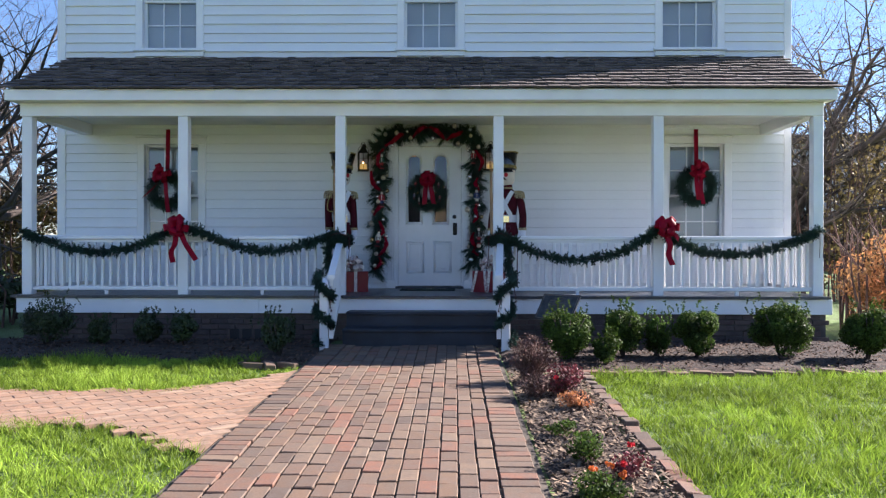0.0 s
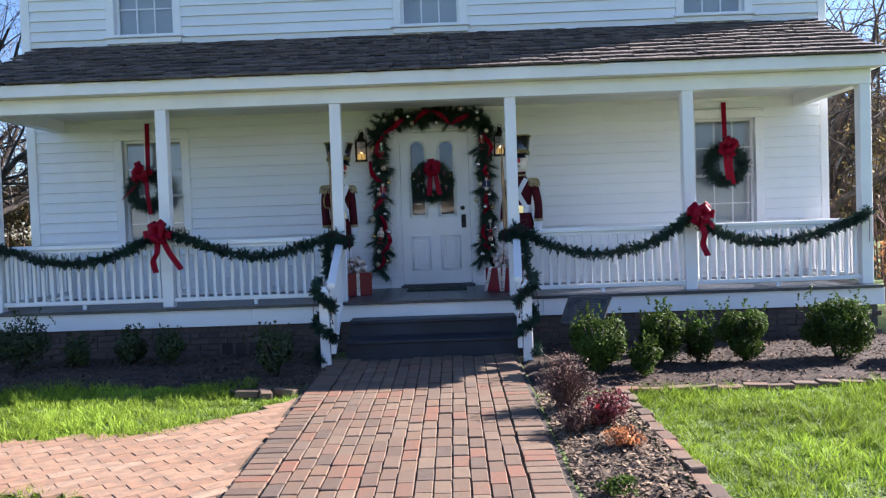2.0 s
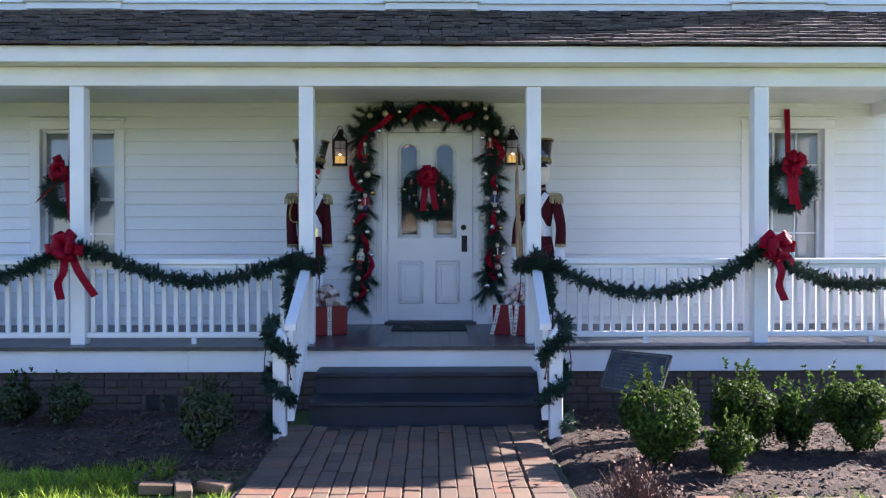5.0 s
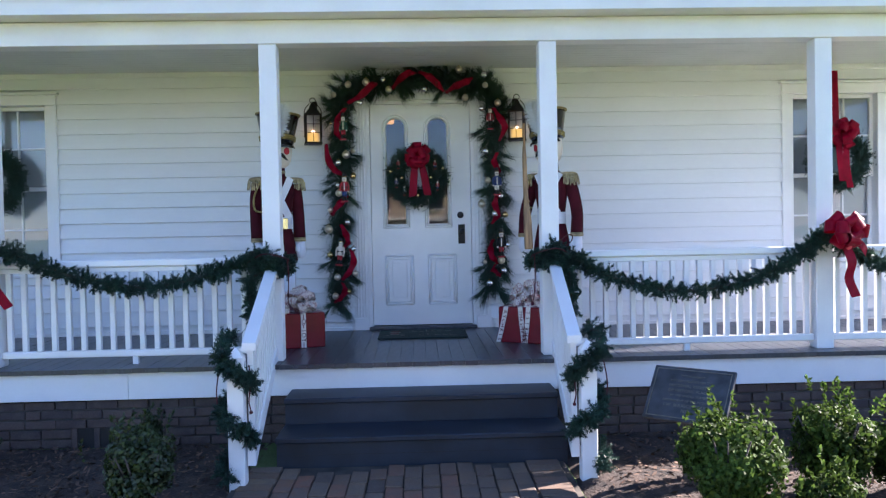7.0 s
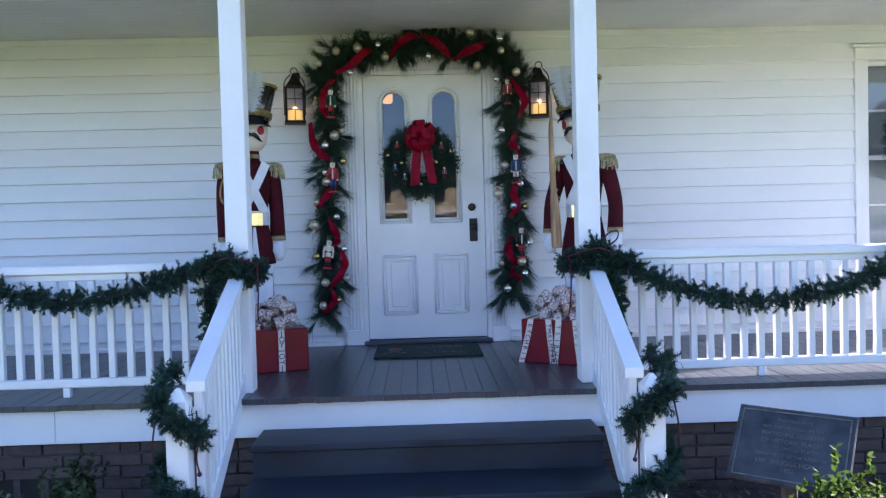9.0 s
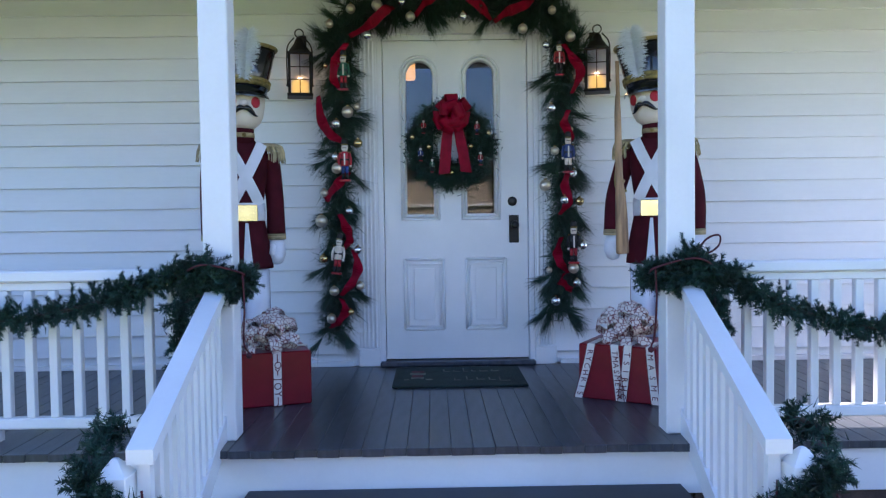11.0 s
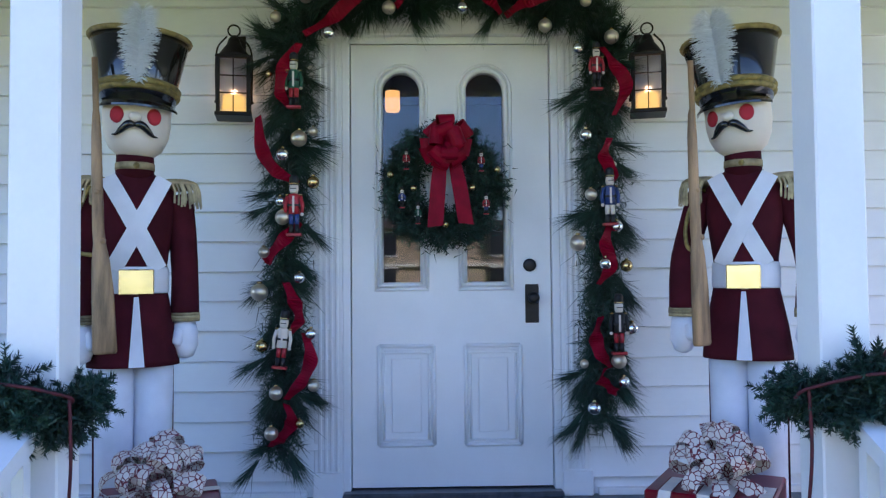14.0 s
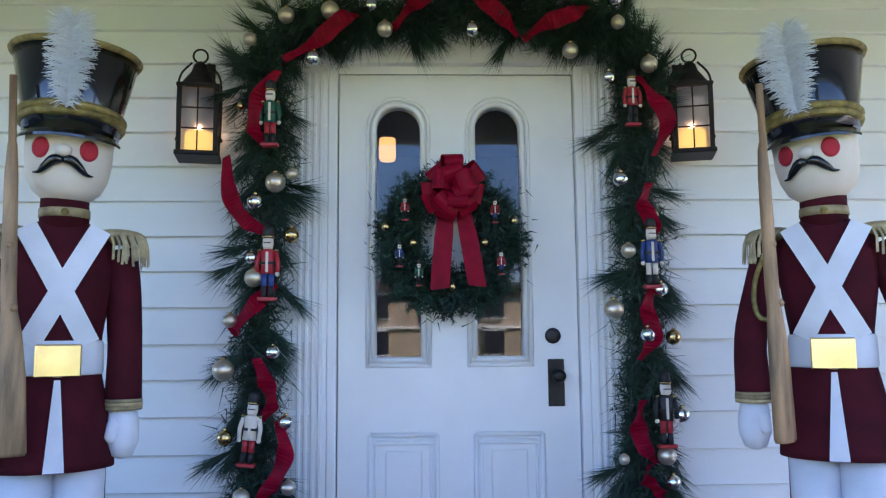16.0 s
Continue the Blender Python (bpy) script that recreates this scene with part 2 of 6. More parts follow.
BLUE = surface("painted_blue", (.03, .06, .22), 0.35, var=0.1, bump=0)
REDP = surface("painted_red", (.38, .02, .03), 0.35, var=0.1, bump=0)
GREENP = surface("painted_green", (.02, .10, .06), 0.35, var=0.1, bump=0)


# ---- mesh building ----
class Shape:
    """Vertices and faces gathered piece by piece, with a material slot and a smooth flag for each face."""

    def __init__(self):
        self.v, self.f, self.m, self.s = [], [], [], []

    def add(self, verts, faces, mat=0, smooth=False):
        k = len(self.v)
        self.v.extend(tuple(q) for q in verts)
        for q in faces:
            self.f.append(tuple(i + k for i in q))
            self.m.append(mat)
            self.s.append(smooth)
        return self

    def box(self, x0, x1, y0, y1, z0, z1, bev=0.0, mat=0, m=None):
        lo, hi = (x0, y0, z0), (x1, y1, z1)
        cen = Vector([(a + b) / 2 for a, b in zip(lo, hi)])
        signs = [(i, j, k) for i in (0, 1) for j in (0, 1) for k in (0, 1)]
        if bev <= 0:
            vs = [Vector([(lo, hi)[s[a]][a] for a in range(3)]) for s in signs]
            fs = [(0, 1, 3, 2), (4, 6, 7, 5), (0, 4, 5, 1), (2, 3, 7, 6), (0, 2, 6, 4), (1, 5, 7, 3)]
        else:
            vs, fs = [], []
            for s in signs:
                for a in range(3):
                    vs.append(Vector([(lo, hi)[s[c]][c] + (0 if c == a else (bev, -bev)[s[c]]) for c in range(3)]))
            ix = {s: n * 3 for n, s in enumerate(signs)}
            for a in range(3):
                b, c = (a + 1) % 3, (a + 2) % 3
                for sa in (0, 1):
                    ring = []
                    for sb, sc in ((0, 0), (1, 0), (1, 1), (0, 1)):
                        s = [0, 0, 0]
                        s[a], s[b], s[c] = sa, sb, sc
                        ring.append(ix[tuple(s)] + a)
                    fs.append(tuple(ring))
                for sb in (0, 1):
                    for sc in (0, 1):
                        s1, s2 = [0, 0, 0], [0, 0, 0]
                        s1[b], s1[c], s2[b], s2[c] = sb, sc, sb, sc
                        s2[a] = 1
                        fs.append((ix[tuple(s1)] + b, ix[tuple(s2)] + b, ix[tuple(s2)] + c, ix[tuple(s1)] + c))
            fs += [(n * 3, n * 3 + 1, n * 3 + 2) for n in range(8)]
        good = []
        for q in fs:
            nrm = (vs[q[1]] - vs[q[0]]).cross(vs[q[2]] - vs[q[0]])
            mid = sum((vs[i] for i in q), Vector()) / len(q) - cen
            good.append(q if nrm.dot(mid) > 0 else q[::-1])
        if m is not None:
            vs = [m @ q for q in vs]
        return self.add(vs, good, mat)

    def rings(self, rings, mat=0, smooth=True, cap=True, m=None):
        n = len(rings[0])
        vs = [Vector(q) for r in rings for q in r]
        if m is not None:
            vs = [m @ q for q in vs]
        fs = [(i * n + j, i * n + (j + 1) % n, (i + 1) * n + (j + 1) % n, (i + 1) * n + j)
              for i in range(len(rings) - 1) for j in range(n)]
        self.add(vs, fs, mat, smooth)
        if cap:
            k = len(self.v) - len(vs)
            self.f += [tuple(k + j for j in range(n))[::-1], tuple(k + (len(rings) - 1) * n + j for j in range(n))]
            self.m += [mat, mat]
            self.s += [False, False]
        return self

    def loft(self, secs, n=20, mat=0, m=None, smooth=True, power=1.0):
        """Sections (z, cx, cy, rx, ry), from below upwards."""
        def co(a):
            c, s = math.cos(a), math.sin(a)
            return (math.copysign(abs(c) ** power, c), math.copysign(abs(s) ** power, s))
        return self.rings([[(cx + rx * co(2 * math.pi * j / n)[0], cy + ry * co(2 * math.pi * j / n)[1], z) for j in range(n)]
                           for z, cx, cy, rx, ry in secs], mat, smooth, True, m)

    def ball(self, c, r, n=12, mat=0, sq=(1, 1, 1), m=None):
        k = max(4, n // 2)
        secs = []
        for i in range(k + 1):
            a = math.pi * (i / k) - math.pi / 2
            q = max(math.cos(a), 0.02)
            secs.append((c[2] + r * sq[2] * math.sin(a), c[0], c[1], r * sq[0] * q, r * sq[1] * q))
        return self.loft(secs, n, mat, m)

    def tube(self, pts, rad, n=7, mat=0, cap=True, m=None):
        pts = [Vector(q) for q in pts]
        rings = []
        side = None
        for i, q in enumerate(pts):
            d = (pts[min(i + 1, len(pts) - 1)] - pts[max(i - 1, 0)]).normalized()
            if side is None:
                side = d.orthogonal().normalized()
            side = (side - d * side.dot(d)).normalized()
            up = d.cross(side)
            r = rad[i] if isinstance(rad, (list, tuple)) else rad
            rings.append([q + (side * math.cos(2 * math.pi * j / n) + up * math.sin(2 * math.pi * j / n)) * r for j in range(n)])
        return self.rings(rings, mat, True, cap, m)

    def band(self, pts, ups, width, mat=0, thick=0.0015, m=None):
        """A strip along pts whose width lies along ups, with a thickness."""
        vs, fs = [], []
        pts = [Vector(q) for q in pts]
        for i, q in enumerate(pts):
            u = Vector(ups[i] if isinstance(ups, list) else ups).normalized()
            d = (pts[min(i + 1, len(pts) - 1)] - pts[max(i - 1, 0)]).normalized()
            nrm = d.cross(u).normalized() * thick / 2
            w = (width[i] if isinstance(width, (list, tuple)) else width) / 2
            vs += [q + u * w + nrm, q - u * w + nrm, q - u * w - nrm, q + u * w - nrm]
        for i in range(len(pts) - 1):
            a, b = 4 * i, 4 * i + 4
            for j in range(4):
                fs.append((a + j, a + (j + 1) % 4, b + (j + 1) % 4, b + j))
        e = 4 * (len(pts) - 1)
        fs += [(3, 2, 1, 0), (e, e + 1, e + 2, e + 3)]
        if m is not None:
            vs = [m @ q for q in vs]
        return self.add(vs, fs, mat, False)

    def data(self, name, mats):
        me = bpy.data.meshes.new(name)
        me.from_pydata(self.v, [], self.f)
        for q in mats if isinstance(mats, (list, tuple)) else [mats]:
            me.materials.append(q)
        me.polygons.foreach_set("material_index", self.m)
        me.polygons.foreach_set("use_smooth", self.s)
        me.update()
        return me


def part(name, shape, material, parent=None, label=""):
    """Links a shape as one mesh object, in the world's coordinates, under a thing or a part."""
    ob = new(name, shape if isinstance(shape, bpy.types.Mesh) else shape.data(name, material))
    if parent:
        ob.parent = parent
        base = parent
        while base.parent:
            base = base.parent
        ob.matrix_parent_inverse = parent_world(parent).inverted()
    return tagged(ob, label)


def parent_world(ob):
    m = ob.matrix_parent_inverse @ ob.matrix_basis if ob.parent else ob.matrix_basis.copy()
    return parent_world(ob.parent) @ m if ob.parent else m


def piece(name, mesh, parent, m):
    """One of many alike pieces, on a shared mesh, at the pose m."""
    ob = new(name, mesh)
    ob.parent = parent
    ob.matrix_parent_inverse = parent_world(parent).inverted()
    ob.matrix_basis = m
    return ob


def thing(name, label, category, at=(0, 0, 0), group="", kind=""):
    ob = new(name)
    ob.empty_display_size = 0.1
    ob.location = at
    return tagged(ob, label, category, group, kind)


def words(name, text, size, m, material, parent, extrude=0.0006):
    """Lettering in the built-in font as a mesh, centred on the pose m, reading along its x with its face along its z."""
    cu = bpy.data.curves.new(name, "FONT")
    cu.body, cu.size, cu.extrude, cu.align_x, cu.align_y, cu.resolution_u = text, size, extrude, "CENTER", "CENTER", 3
    tmp = new(name, cu)
    me = bpy.data.meshes.new_from_object(tmp.evaluated_get(bpy.context.evaluated_depsgraph_get()))
    bpy.data.objects.remove(tmp)
    me.materials.clear()
    me.materials.append(material)
    return piece(name, me, parent, m)


def quads(name, c, ax, ay, material, parent=None, tri=False, fold=0.0):
    """Many small leaves or blades in one mesh: centres c, half axes ax (width) and ay (length)."""
    c, ax, ay = (np.asarray(q, float) for q in (c, ax, ay))
    n = len(c)
    if tri:
        v = np.stack([c - ax, c + ax, c + ay], 1)
    else:
        v = np.stack([c - ay, c + ax, c + ay, c - ax], 1)
    k = v.shape[1]
    me = bpy.data.meshes.new(name)
    me.vertices.add(n * k)
    me.vertices.foreach_set("co", v.reshape(-1))
    me.loops.add(n * k)
    me.loops.foreach_set("vertex_index", np.arange(n * k, dtype=np.int32))
    me.polygons.add(n)
    me.polygons.foreach_set("loop_start", np.arange(0, n * k, k, dtype=np.int32))
    me.materials.append(material)
    me.update(calc_edges=True)
    return part(name, me, material, parent)


RNG = np.random.default_rng(7)


def unit(a):
    return a / np.maximum(np.linalg.norm(a, axis=-1, keepdims=True), 1e-9)


def smooth_line(pts, n=24):
    """Catmull-Rom through pts."""
    p = [Vector(q) for q in pts]
    p = [2 * p[0] - p[1]] + p + [2 * p[-1] - p[-2]]
    out = []
    for i in range(1, len(p) - 2):
        for k in range(n):
            t = k / n
            a, b, c, d = p[i - 1], p[i], p[i + 1], p[i + 2]
            out.append(0.5 * ((2 * b) + (c - a) * t + (2 * a - 5 * b + 4 * c - d) * t * t + (3 * b - a - 3 * c + d) * t ** 3))
    return out + [p[-2]]


def ground_z(y):
    return 0.03 + 0.02 * (max(min(y, -2.5), -14.0) + 2.5)

# ---- ground ----
FLOOR = 0.545            # top of the porch boards
XL, XR = -5.45, 5.22     # the house's corners


def build_ground():
    s = Shape()
    ys = [-900, -200, -60, -30, -14, -12, -10, -8, -6, -4.5, -2.5, 0, 30, 200, 900]
    xs = [-900, -200, -60, -20, -8, -4, -1.1, 0.8, 4, 8, 20, 60, 200, 900]
    vs = [(x, y, ground_z(y) - 0.045) for y in ys for x in xs]
    n = len(xs)
    fs = [(j * n + i, j * n + i + 1, (j + 1) * n + i + 1, (j + 1) * n + i) for j in range(len(ys) - 1) for i in range(n - 1)]
    s.add(vs, fs)
    tagged(part("ground", s, TURF), "green lawn ground with worn brown patches", "ground", kind="structure")


def bed(name, outline, label, lift=-0.03):
    """A planting bed: a low uneven sheet of soil over the ground."""
    (x0, x1), (y0, y1) = outline
    s = Shape()
    nx, ny = int((x1 - x0) / 0.12) + 1, int((y1 - y0) / 0.12) + 1
    vs = []
    for j in range(ny + 1):
        for i in range(nx + 1):
            x, y = x0 + (x1 - x0) * i / nx, y0 + (y1 - y0) * j / ny
            edge = min(i, nx - i, j, ny - j)
            h = noise.noise(Vector((x * 2.2, y * 2.2, 3))) * 0.02 + noise.noise(Vector((x * 8, y * 8, 9))) * 0.012
            vs.append((x, y, ground_z(y) + lift + (h + 0.012 if edge else -0.03)))
    n = nx + 1
    s.add(vs, [(j * n + i, j * n + i + 1, (j + 1) * n + i + 1, (j + 1) * n + i) for j in range(ny) for i in range(nx)], 0, True)
    return tagged(part(name, s, SOIL), label, "soil", kind="structure")


def litter(name, n, box, label, material=CHIP, size=(0.012, 0.03), lift=-0.01):
    (x0, x1), (y0, y1) = box
    c = np.stack([RNG.uniform(x0, x1, n), RNG.uniform(y0, y1, n), np.zeros(n)], 1)
    c[:, 2] = [ground_z(y) + lift + RNG.uniform(-.006, .014) for y in c[:, 1]]
    a = RNG.uniform(0, 2 * np.pi, n)
    ln, wd = RNG.uniform(*size, n), RNG.uniform(0.005, 0.012, n)
    ay = np.stack([np.cos(a), np.sin(a), RNG.normal(0, .35, n)], 1) * ln[:, None]
    ax = np.stack([-np.sin(a), np.cos(a), RNG.normal(0, .35, n)], 1) * wd[:, None]
    tagged(quads(name, c, ax, ay, material), label, "mulch", kind="stuff")


def lawn(n, regions, label):
    """Grass blades over rectangles that a test may trim."""
    cs = []
    areas = [(x1 - x0) * (y1 - y0) for x0, x1, y0, y1, _ in regions]
    for (x0, x1, y0, y1, keep), a in zip(regions, areas):
        k = int(n * a / sum(areas))
        p = np.stack([RNG.uniform(x0, x1, k), RNG.uniform(y0, y1, k)], 1)
        cs.append(p[[keep(*q) for q in p]])
    p = np.concatenate(cs)
    patch = np.array([0.75 + 0.5 * noise.noise(Vector((q[0] * 1.3, q[1] * 1.3, 0))) for q in p])
    c = np.column_stack([p, [ground_z(y) - 0.047 for y in p[:, 1]]])
    k = len(c)
    a = RNG.uniform(0, 2 * np.pi, k)
    tuft = np.array([noise.noise(Vector((q[0] * 7, q[1] * 7, 5))) for q in p])
    lean = np.array([(noise.noise(Vector((q[0] * 9, q[1] * 9, 11))), noise.noise(Vector((q[0] * 9, q[1] * 9, 17)))) for q in p])
    h = RNG.uniform(.025, .08, k) * np.clip(patch * 1.25, .45, 1.4) * np.clip(1 + 1.1 * tuft, .35, 1.7)
    ax = np.stack([np.cos(a), np.sin(a), np.zeros(k)], 1) * RNG.uniform(.0030, .0056, k)[:, None]
    ay = np.stack([RNG.normal(0, .45, k) + lean[:, 0] * 1.6, RNG.normal(0, .45, k) + lean[:, 1] * 1.6, np.ones(k)], 1) * h[:, None]
    tagged(quads("grass", c, ax, ay, BLADE, tri=True), label, "grass", kind="stuff")


build_ground()
bed("flower_bed", ((0.83, 1.50), (-9.5, -4.2)), "dark mulched flower bed beside the brick walk")
bed("shrub_bed_right", ((0.815, 5.4), (-4.15, -1.78)), "mulched bed under the boxwood shrubs")
bed("shrub_bed_left", ((-6.2, -1.075), (-3.55, -1.78)), "shaded mulched bed against the brick foundation")
# flower bed takes the chips lightened for sun
litter("mulch_litter", 7500, ((0.85, 1.5), (-9, -4.2)), "leaf litter and bark chips tinted pale as if sunlit", CHIP_SUNLIT)
litter("mulch_litter", 5200, ((0.98, 5.3), (-4.1, -1.9)), "brown leaf litter and bark chips")
litter("mulch_litter", 4800, ((-6, -1.05), (-3.5, -1.9)), "brown leaf litter and bark chips")
litter("dry_straw", 500, ((-1.75, -1.12), (-3.95, -3.5)), "dry straw and chips at the bed's corner")


def side_top(x):
    return -4.0 - 1.18 * min(1, (max(-1.1 - x, 0) / 0.9) ** 0.6)


def side_low(x):
    return -6.25 - 0.75 * max(0, 1 - (max(-1.1 - x, 0) / 0.95)) ** 1.3


lawn(230000, [(-6.5, -1.12, -5.3, -3.45, lambda x, y: y > side_top(x) - .015 and not (x > -1.6 and y > -4.05)),
              (-6.0, -1.0, -9.6, -6.15, lambda x, y: y < side_low(x) + .015 and x < -1.1),
              (1.57, 7.5, -9.6, -4.22, lambda x, y: x > 1.62 or noise.noise(Vector((x * 3, y * 5, 2))) > .05)], "bright green sunlit lawn grass")
lawn(16000, [(-14, -6.5, -9, -2.5, lambda x, y: True), (7.5, 14, -9, -2, lambda x, y: True)], "thin green lawn grass farther off")


# ---- house shell ----
WINS = {"window_1": (-4.18, -3.385, 1.15, 2.645), "window_2": (3.47, 4.27, 1.15, 2.655),
        "window_3": (-4.21, -3.42, 4.065, 5.45), "window_4": (-0.375, 0.40, 4.065, 5.45), "window_5": (3.37, 4.165, 4.065, 5.45)}
DOOR = (-0.47, 0.47, 0.575, 2.62)
WALL_TOP = 6.7
HOLES = list(WINS.values()) + [DOOR]


def shell():
    xs = sorted({XL, XR, *(h[0] for h in HOLES), *(h[1] for h in HOLES)})
    s = Shape()
    for a, b in zip(xs, xs[1:]):
        z = 0.0
        for h in sorted([h for h in HOLES if h[0] < (a + b) / 2 < h[1]], key=lambda q: q[2]):
            s.box(a, b, 0.0, 0.14, z, h[2])
            z = h[3]
        s.box(a, b, 0.0, 0.14, z, WALL_TOP)
    wall = tagged(part("wall_front", s, WHITE), "white painted clapboard house wall", "wall", kind="structure")
    for nm, x0, x1, y0, y1 in (("wall_left", XL, XL + .14, .14, 7), ("wall_right", XR - .14, XR, .14, 7), ("wall_back", XL + .14, XR - .14, 6.86, 7)):
        tagged(part(nm, Shape().box(x0, x1, y0, y1, 0, WALL_TOP), WHITE), "white painted side wall of the house", "wall", kind="structure")
    # unseen gable roof, added so the house casts its full shadow
    s = Shape()
    for sx, z0, z1 in ((1, WALL_TOP, 8.6),):
        vs = [(XL - .35, -.4, z0 - .1), (XR + .35, -.4, z0 - .1), (XR + .35, 3.5, z1), (XL - .35, 3.5, z1), (XL - .35, 7.4, z0 - .1), (XR + .35, 7.4, z0 - .1)]
        top = [(x, y, z + .12) for x, y, z in vs]
        s.add(vs + top, [(0, 3, 2, 1), (3, 4, 5, 2), (6, 7, 8, 9), (9, 8, 11, 10), (0, 1, 7, 6), (4, 10, 11, 5), (0, 6, 9, 3), (3, 9, 10, 4), (1, 2, 8, 7), (2, 5, 11, 8)])
        s.add([(XL, 0, z0), (XL, 7, z0), (XL, 3.5, z1)], [(0, 1, 2)])
        s.add([(XR, 0, z0), (XR, 7, z0), (XR, 3.5, z1)], [(0, 2, 1)])
    tagged(part("roof_for_shadow", s, SHAKE_I), "plain unseen main roof added to cast the house's shadow", "roof", kind="structure")
    # rooms behind the openings; indoor gloom is put into their wall colour
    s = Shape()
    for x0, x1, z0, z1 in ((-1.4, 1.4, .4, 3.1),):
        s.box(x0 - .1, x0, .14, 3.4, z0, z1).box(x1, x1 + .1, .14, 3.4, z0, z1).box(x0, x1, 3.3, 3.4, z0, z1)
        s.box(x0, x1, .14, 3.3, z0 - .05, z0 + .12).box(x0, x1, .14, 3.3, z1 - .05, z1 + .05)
    tagged(part("wall_hallway", s, ROOM), "hallway behind the front door, its walls darkened for indoor gloom", "wall", kind="structure")
    return wall


wall_front = shell()


def clapboards(parent):
    """Lapped boards, each a piece, butting against the casings and corner boards."""
    s = Shape()
    prof = [(0.002, 0.148), (-0.006, 0.148), (-0.035, 0.003), (-0.033, 0.0), (0.002, 0.0)]
    vs = [(x, y, z) for x in (0, 1) for y, z in prof]
    n = len(prof)
    s.add(vs, [tuple(range(n)), tuple(range(2 * n - 1, n - 1, -1))] + [((i + 1) % n, i, i + n, (i + 1) % n + n) for i in range(n)])
    me = s.data("clapboard", WHITE)
    rnd = random.Random(3)
    k0 = -14
    for k in range(k0, 33):
        z = 2.38 + 0.135 * k
        if z < FLOOR - .02 or z > WALL_TOP - .14:
            continue
        if 2.86 < z < 3.9:
            continue
        cuts = []
        for h in HOLES:
            if h[2] - 0.10 < z + .07 < h[3] + 0.12:
                cuts.append((h[0] - 0.07, h[1] + 0.07))
        x = XL + .10
        for a, b in sorted(cuts) + [(XR - .085, None)]:
            if a - x > 0.05:
                # long runs are pieced from two boards
                joints = [x, a] if a - x < 3 else [x, x + (a - x) * rnd.uniform(.3, .7), a]
                for p, q in zip(joints, joints[1:]):
                    piece("clapboard", me, parent, Matrix.Translation((p + .0008, rnd.uniform(-.0015, .001), z + rnd.uniform(-.002, .002))) @ Matrix.Diagonal((q - p - .0016, 1, 1, 1)))
            x = b if b is not None else x
    for x0, x1 in ((XL - .01, XL + .105), (XR - .09, XR + .01)):
        part("corner_board", Shape().box(x0, x1, -.042, .002, FLOOR if x0 else 0, 2.93, .003).box(x0, x1, -.042, .002, 3.8, WALL_TOP, .003), TRIM, parent)
    part("frieze_board", Shape().box(XL + .105, XR - .09, -.03, .002, 2.885, 2.935, .003).box(XL + .105, XR - .09, -.045, .002, 2.936, 2.952, .004), TRIM, parent)
    part("skirt_board", Shape().box(XL + .105, -.66, -.036, .002, FLOOR, FLOOR + .03, .002).box(.66, XR - .09, -.036, .002, FLOOR, FLOOR + .03, .002), TRIM, parent)


def sash_window(name, box, label):
    x0, x1, z0, z1 = box
    w = tagged(thing(name, label, "window", ((x0 + x1) / 2, 0, z0), kind="structure"))
    c = 0.105
    part("casing", Shape().box(x0 - c, x0, -.042, .01, z0 - .02, z1 + .0, .004), TRIM, w)
    part("casing", Shape().box(x1, x1 + c, -.042, .01, z0 - .02, z1 + .0, .004), TRIM, w)
    part("casing", Shape().box(x0 - c, x1 + c, -.046, .01, z1 + .001, z1 + c - .01, .004).box(x0 - c - .02, x1 + c + .02, -.06, .01, z1 + c - .009, z1 + c + .015, .004), TRIM, w)
    part("window_sill", Shape().box(x0 - c - .03, x1 + c + .03, -.075, .03, z0 - .06, z0 - .021, .006).box(x0 - c, x1 + c, -.04, .01, z0 - .13, z0 - .062, .003), TRIM, w)
    zm = (z0 + z1) / 2
    for y, a, b in ((0.035, zm - .02, z1), (0.068, z0 - .02, zm + .02)):
        f = part("sash", Shape().box(x0, x0 + .035, y, y + .03, a, b, .003).box(x1 - .035, x1, y, y + .03, a, b, .003)
                 .box(x0 + .035, x1 - .035, y, y + .03, b - .035, b, .003).box(x0 + .035, x1 - .035, y, y + .03, a, a + .035, .003), TRIM, w)
        cols, rows = 3, 2
        gx, gz = (x1 - x0 - .07) / cols, (b - a - .07) / rows
        for i in range(1, cols):
            part("muntin", Shape().box(x0 + .035 + gx * i - .009, x0 + .035 + gx * i + .009, y + .002, y + .026, a + .036, b - .036, .003), TRIM, f)
        for j in range(1, rows):
            part("muntin", Shape().box(x0 + .036, x1 - .036, y + .004, y + .024, a + .035 + gz * j - .009, a + .035 + gz * j + .009, .003), TRIM, f)
        g = part("pane", Shape().box(x0 + .03, x1 - .03, y + .012, y + .016, a + .03, b - .03), PANE, w)
        g.visible_shadow = False
    part("roller_shade", Shape().box(x0 - .005, x1 + .005, .125, .129, z0 - .01, z1), SHADE, w, "pale drawn roller shade")


for nm, b in WINS.items():
    sash_window(nm, b, "white six-over-six sash window with a pale drawn shade")
clapboards(wall_front)


